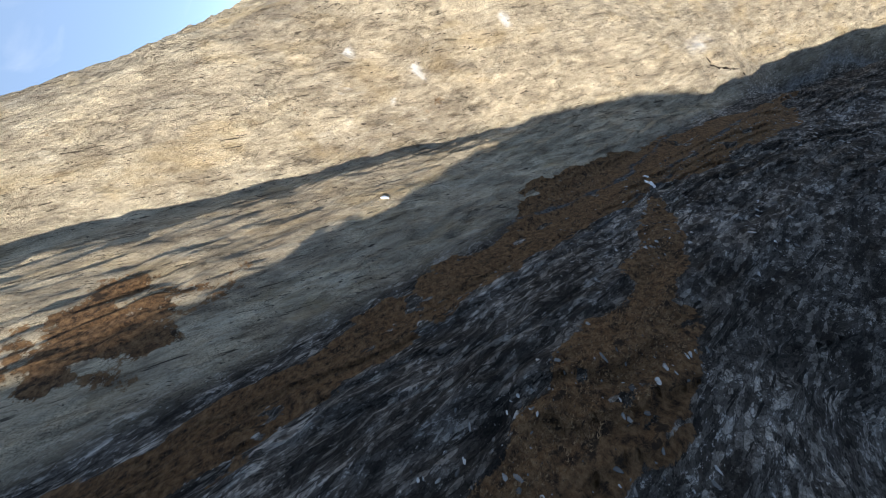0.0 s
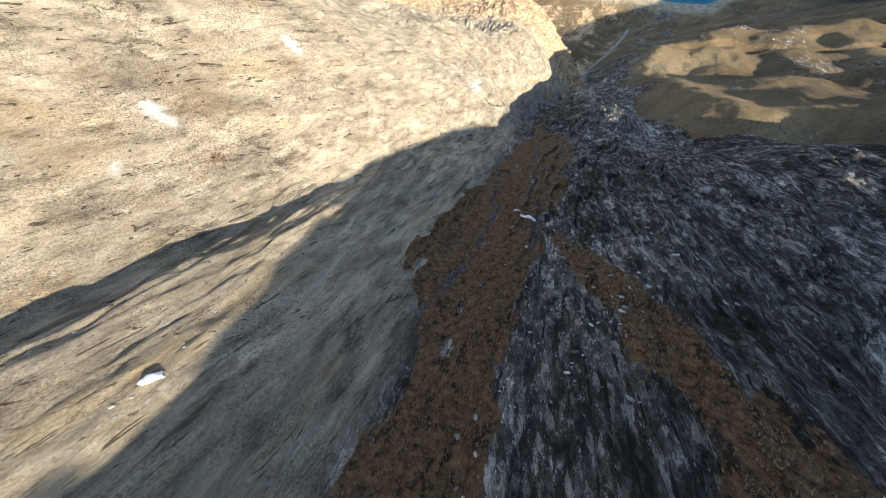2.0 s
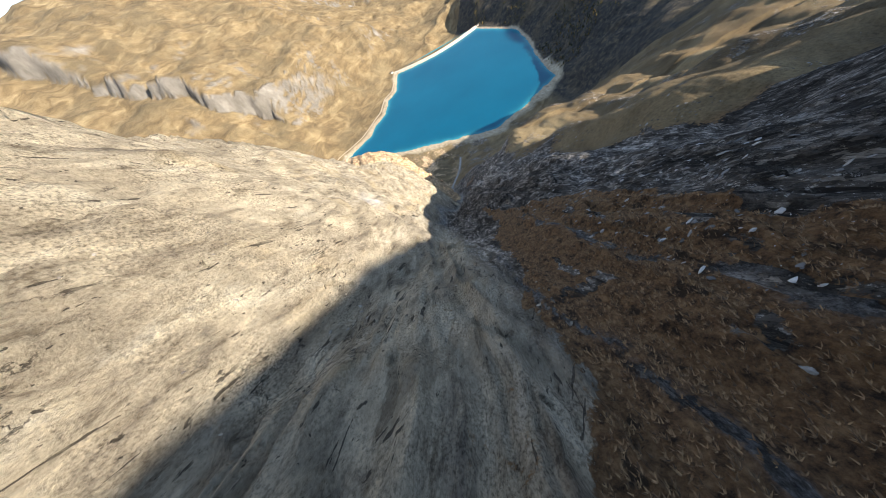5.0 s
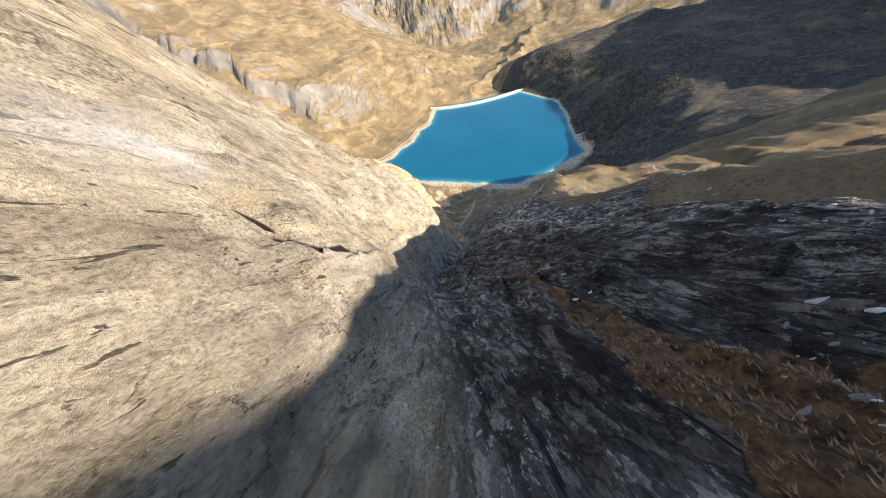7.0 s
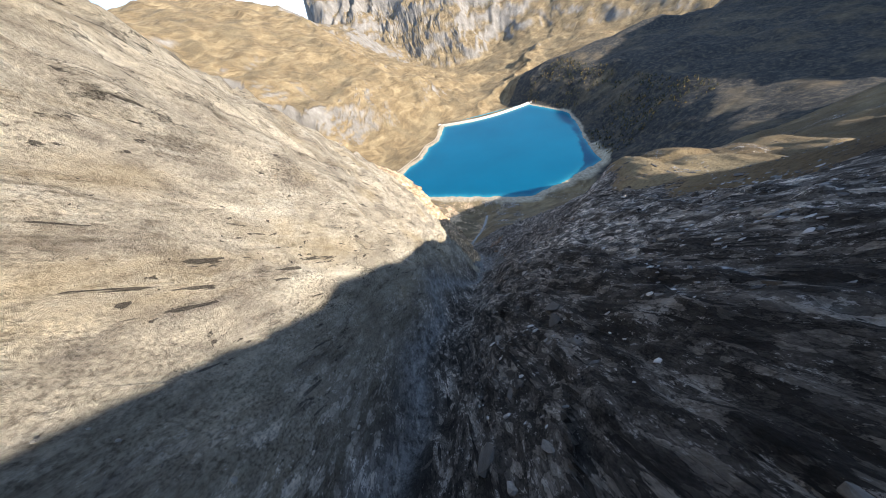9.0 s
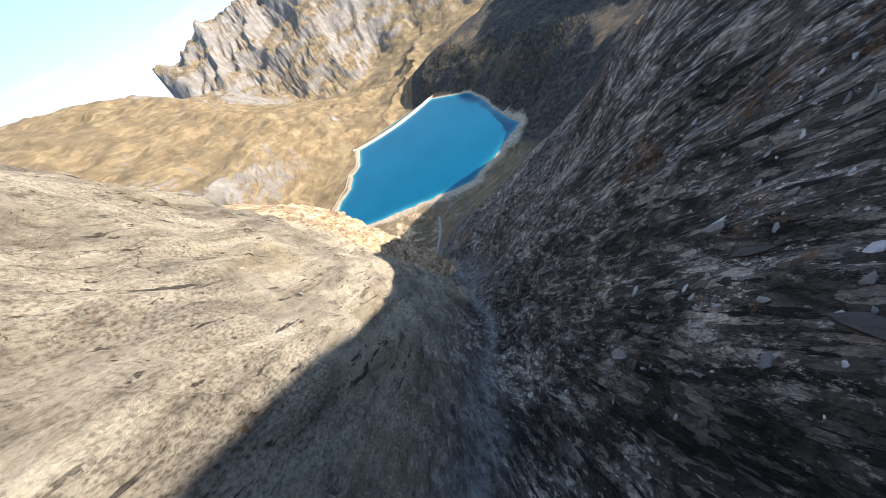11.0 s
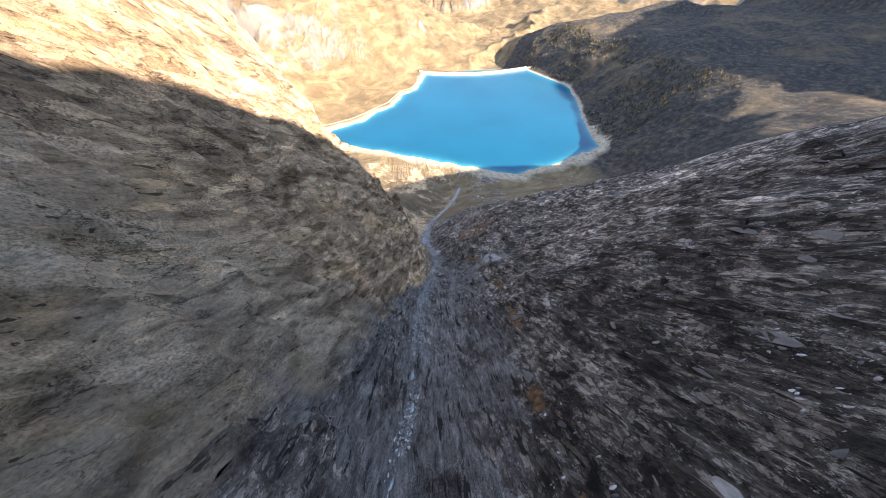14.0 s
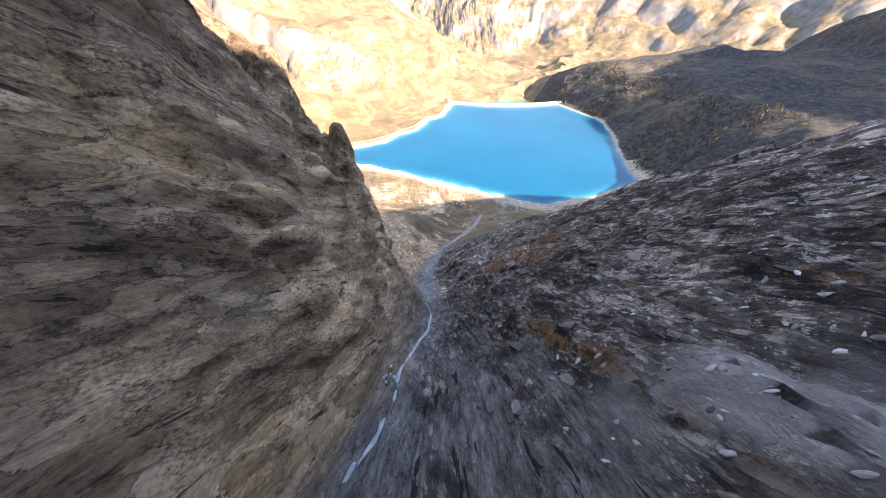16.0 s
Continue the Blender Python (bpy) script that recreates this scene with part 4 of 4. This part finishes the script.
for k in range(min(len(bx), 70)):
    s = 0.35 + 0.8 * float(rng.random()) ** 2
    n = ground_n(bx[k], by[k])
    ob = new("boulder", shapes[k % 5])
    ob.matrix_world = Matrix.Translation((bx[k], by[k], float(ground_z(bx[k], by[k])) + 0.1 * s)) @ Vector((0, 0, 1)).rotation_difference(Vector(n)).to_matrix().to_4x4() @ pose(0, 0, 0, 0, 0, float(rng.uniform(0, 360)))
    ob.scale = (s * 1.3, s * 0.85, s * 0.7)
    tagged(ob, "angular grey boulder resting on the rocky slope", "boulder", "boulders along the gully")


# ---------------------------------------------------------------- old snow and bright scars
def patch(name, cx, cy, length, width, turn, material, label, category, seed, thick=0.12):
    """A ragged low sheet that follows the ground."""
    us, vs = np.linspace(-1, 1, 41), np.linspace(-1, 1, 25)
    U, V = np.meshgrid(us, vs)
    c, s = math.cos(radians(turn)), math.sin(radians(turn))
    x, y = cx + c * U * length / 2 - s * V * width / 2, cy + s * U * length / 2 + c * V * width / 2
    edge = 1 - np.hypot(U, V) + 0.35 * fbm(x / (width * 0.5), y / (width * 0.5), seed, 3)
    z = ground_z(x, y) + np.clip(edge * 2, -1.5, 1) * thick + 0.02
    verts = np.stack([x, y, z], -1).reshape(-1, 3)
    i = (np.arange(24)[:, None] * 41 + np.arange(40)[None]).ravel()
    faces = np.stack([i, i + 1, i + 42, i + 41], -1)
    keep = edge.ravel()[faces].max(1) > -0.12
    return tagged(new(name, rough_mesh(name, verts, faces[keep], material, True)), label, category)


patch("snow_patch", 6.6, -65.3, 2.6, 0.6, -28, SNOW, "small streak of old snow in the brown turf", "snow", 401, 0.25)
patch("snow_patch", 4.6, -63.6, 1.3, 0.35, 10, SNOW, "small streak of old snow in the brown turf", "snow", 402, 0.25)
patch("snow_patch", -15.5, -88.5, 1.1, 0.7, 40, SNOW, "small patch of old snow below the slab", "snow", 403, 0.25)


# ---------------------------------------------------------------- grass
gx0 = rng.uniform(-7, 24, 60000)
gy0 = rng.uniform(-118, -24, 60000)
ji, ii = np.clip(np.searchsorted(YS, gy0), 0, len(YS) - 1), np.clip(np.searchsorted(XS, gx0), 0, len(XS) - 1)
keep = turf[ji, ii] + rng.uniform(-0.25, 0.25, len(gx0)) > 0.62
gx0, gy0 = gx0[keep], gy0[keep]
nb = 5
ang = rng.uniform(0, 2 * np.pi, (len(gx0), nb))
reach = rng.uniform(0.07, 0.2, (len(gx0), nb))
rise = rng.uniform(0.07, 0.22, (len(gx0), nb))
root = np.stack([gx0, gy0, ground_z(gx0, gy0) - 0.03], -1)[:, None, :] + np.zeros((1, nb, 1))
lean = np.stack([np.cos(ang), np.sin(ang), np.zeros_like(ang)], -1)
side = np.stack([-np.sin(ang), np.cos(ang), np.zeros_like(ang)], -1)
tip = root + lean * reach[..., None] + np.array([0, 0, 1.0]) * rise[..., None] + np.array([0, 0.12, -0.1])
blades = np.stack([root - side * 0.035, root + side * 0.035, tip], 2).reshape(-1, 3)
tagged(new("dry_grass", rough_mesh("dry_grass", blades, np.arange(len(blades)).reshape(-1, 3), DRY_GRASS)), "tufts of rusty brown autumn grass", "grass", kind="stuff")

# ---------------------------------------------------------------- stream
sy = np.arange(60, 545, 1.5)
half = np.interp(sy, [60, 120, 300, 545], [0.1, 0.2, 0.35, 0.9]) * (1 + 0.6 * vnoise(sy / 6, sy * 0, 501))
mid = curve(sy, STREAM_Y, STREAM_X) + 0.5 * fbm(sy / 7, sy * 0, 145, 3)
verts = np.stack([np.stack([mid + q * half, sy, ground_z(mid, sy) + 0.02 - 0.1 * abs(q)], -1) for q in (-1, -0.4, 0.4, 1)], 1).reshape(-1, 3)
i = np.arange(len(sy) - 1)[:, None] * 4 + np.arange(3)[None]
faces = np.stack([i, i + 1, i + 5, i + 4], -1).reshape(-1, 4)
tagged(new("stream", rough_mesh("stream", verts, faces, STREAM, True)), "thin pale stream running down the rocky gully", "stream", kind="structure")

# ---------------------------------------------------------------- track along the west shore
tp = np.array([(-330, 765), (-240, 790), (-190, 828), (-95, 878), (-50, 925), (-8, 962), (28, 1030), (66, 1056), (98, 1120), (112, 1172)], float)
ss = np.linspace(0, 1, 160)
cum = np.concatenate([[0], np.cumsum(np.hypot(*np.diff(tp, axis=0).T))])
tx, ty = np.interp(ss * cum[-1], cum, tp[:, 0]), np.interp(ss * cum[-1], cum, tp[:, 1])
dxy = np.stack([np.gradient(tx), np.gradient(ty)], -1)
dxy /= np.linalg.norm(dxy, axis=1, keepdims=True)
cols = []
for q in (-2.4, -0.8, 0.8, 2.4):
    ax, ay = tx - dxy[:, 1] * q, ty + dxy[:, 0] * q
    cols.append(np.stack([ax, ay, ground_z(tx, ty) + 0.9], -1))
verts = np.stack(cols, 1).reshape(-1, 3)
i = np.arange(159)[:, None] * 4 + np.arange(3)[None]
tagged(new("road", rough_mesh("road", verts, np.stack([i, i + 1, i + 5, i + 4], -1).reshape(-1, 4), TRACK, True)), "pale gravel track along the lake shore", "track", kind="structure")


# ---------------------------------------------------------------- huts by the dam
def box(w, d, h, z0=0.0):
    bm = bmesh.new()
    bmesh.ops.create_cube(bm, size=1.0, matrix=Matrix.Translation((0, 0, z0 + h / 2)) @ Matrix.Diagonal((w, d, h, 1)))
    return bm


def gable(w, d, z0, rise):
    bm = bmesh.new()
    a = [bm.verts.new((sx * w / 2, sy * d / 2, z0)) for sx, sy in ((-1, -1), (1, -1), (1, 1), (-1, 1))]
    r = [bm.verts.new((sx * w / 2, 0, z0 + rise)) for sx in (-1, 1)]
    for q in ((a[0], a[1], r[1], r[0]), (a[2], a[3], r[0], r[1]), (a[1], a[2], r[1]), (a[3], a[0], r[0]), (a[3], a[2], a[1], a[0])):
        bm.faces.new(q)
    return bm


def hut(x, y, z, turn, w, d, h, label):
    ob = tagged(new("hut"), label, "hut")
    ob.matrix_world = pose(x, y, z, 0, 0, turn)
    part("wall", box(w, d, h), RENDER, ob)
    part("roof", gable(w + 1, d + 1, h, d * 0.3), ROOFING, ob)
    door = part("door", box(1.2, 0.2, 2.1), ROOFING, ob)
    door.location = (0, -d / 2 - 0.06, 0)
    return ob


hut(104, 1176, float(ground_z(104, 1176)) - 0.5, 20, 10, 7, 5, "small pale hut at the end of the dam")
hut(486, 1178, float(ground_z(486, 1178)) - 0.5, -15, 8, 6, 5, "small pale valve house at the end of the dam")

# ---------------------------------------------------------------- woods on the shaded hill
wx, wy = rng.uniform(490, 800, 2600), rng.uniform(640, 1330, 2600)
keep = (shore(wx, wy) > 14) & (fbm(wx / 70, wy / 70, 601, 3) > 0.0) & (wx < 760 - 0.1 * wy + 60)
wx, wy = wx[keep], wy[keep]
wz = ground_z(wx, wy)
hgt = rng.uniform(4, 10, len(wx))
verts, faces = [], []
a6 = np.linspace(0, 2 * np.pi, 7)[:-1]
count = 0
for k in range(len(wx)):
    for lo, hi, r in ((0.12, 0.55, 0.22), (0.35, 0.8, 0.16), (0.6, 1.0, 0.1)):
        rr = r * hgt[k] * rng.uniform(0.7, 1.25, 6)
        ring = np.stack([wx[k] + rr * np.cos(a6), wy[k] + rr * np.sin(a6), np.full(6, wz[k] + lo * hgt[k]) + rng.uniform(-0.3, 0.3, 6)], -1)
        verts += [ring, np.array([[wx[k], wy[k], wz[k] + hi * hgt[k]]])]
        faces += [(count + q, count + (q + 1) % 6, count + 6) for q in range(6)]
        count += 7
tagged(new("larch_wood", rough_mesh("larch_wood", np.concatenate(verts), faces, NEEDLES)), "scattered dark and yellowing larches on the shaded hillside", "trees", kind="stuff")

# ---------------------------------------------------------------- loose plates of rock on the shaded slope
PLATE = object_material("plate_stone", [(0.0, (0.045, 0.042, 0.039)), (0.5, (0.105, 0.099, 0.092)), (0.85, (0.17, 0.162, 0.151)), (1.0, (0.26, 0.25, 0.236))], 3.5)
plates = []
for k in range(8):
    v, f = unit_rock(700 + k, 1)
    v = v * np.array([1.0, 1.0, 0.6])
    v[:, 2] = np.clip(v[:, 2], -0.16, 0.13)
    plates.append(rough_mesh("rock_plate", v, f, PLATE))
prng = np.random.default_rng(71)
py_ = np.concatenate([prng.uniform(58, 172, 210), prng.uniform(-10, 58, 90)])
pd_ = 4 + 40 * prng.random(300) ** 1.4
px_ = curve(py_, STATIONS, GULLY_X) + pd_
pn_ = ground_n(px_, py_, 1.0)
pz_ = ground_z(px_, py_)
for k in range(300):
    n = Vector(pn_[k])
    t = Vector((prng.normal(0, 0.25), 0.7, -0.7))
    t = (t - n * t.dot(n)).normalized()
    m = Matrix((t, n.cross(t), n)).transposed().to_4x4()
    size = 0.7 + 1.3 * float(prng.random()) ** 2
    ob = new("rock_plate", plates[k % 8])
    ob.parent = ground
    ob.matrix_world = Matrix.Translation(Vector((px_[k], py_[k], pz_[k])) + n * 0.04) @ m @ Matrix.Diagonal((size * 1.6, size * 0.75, 0.9, 1))
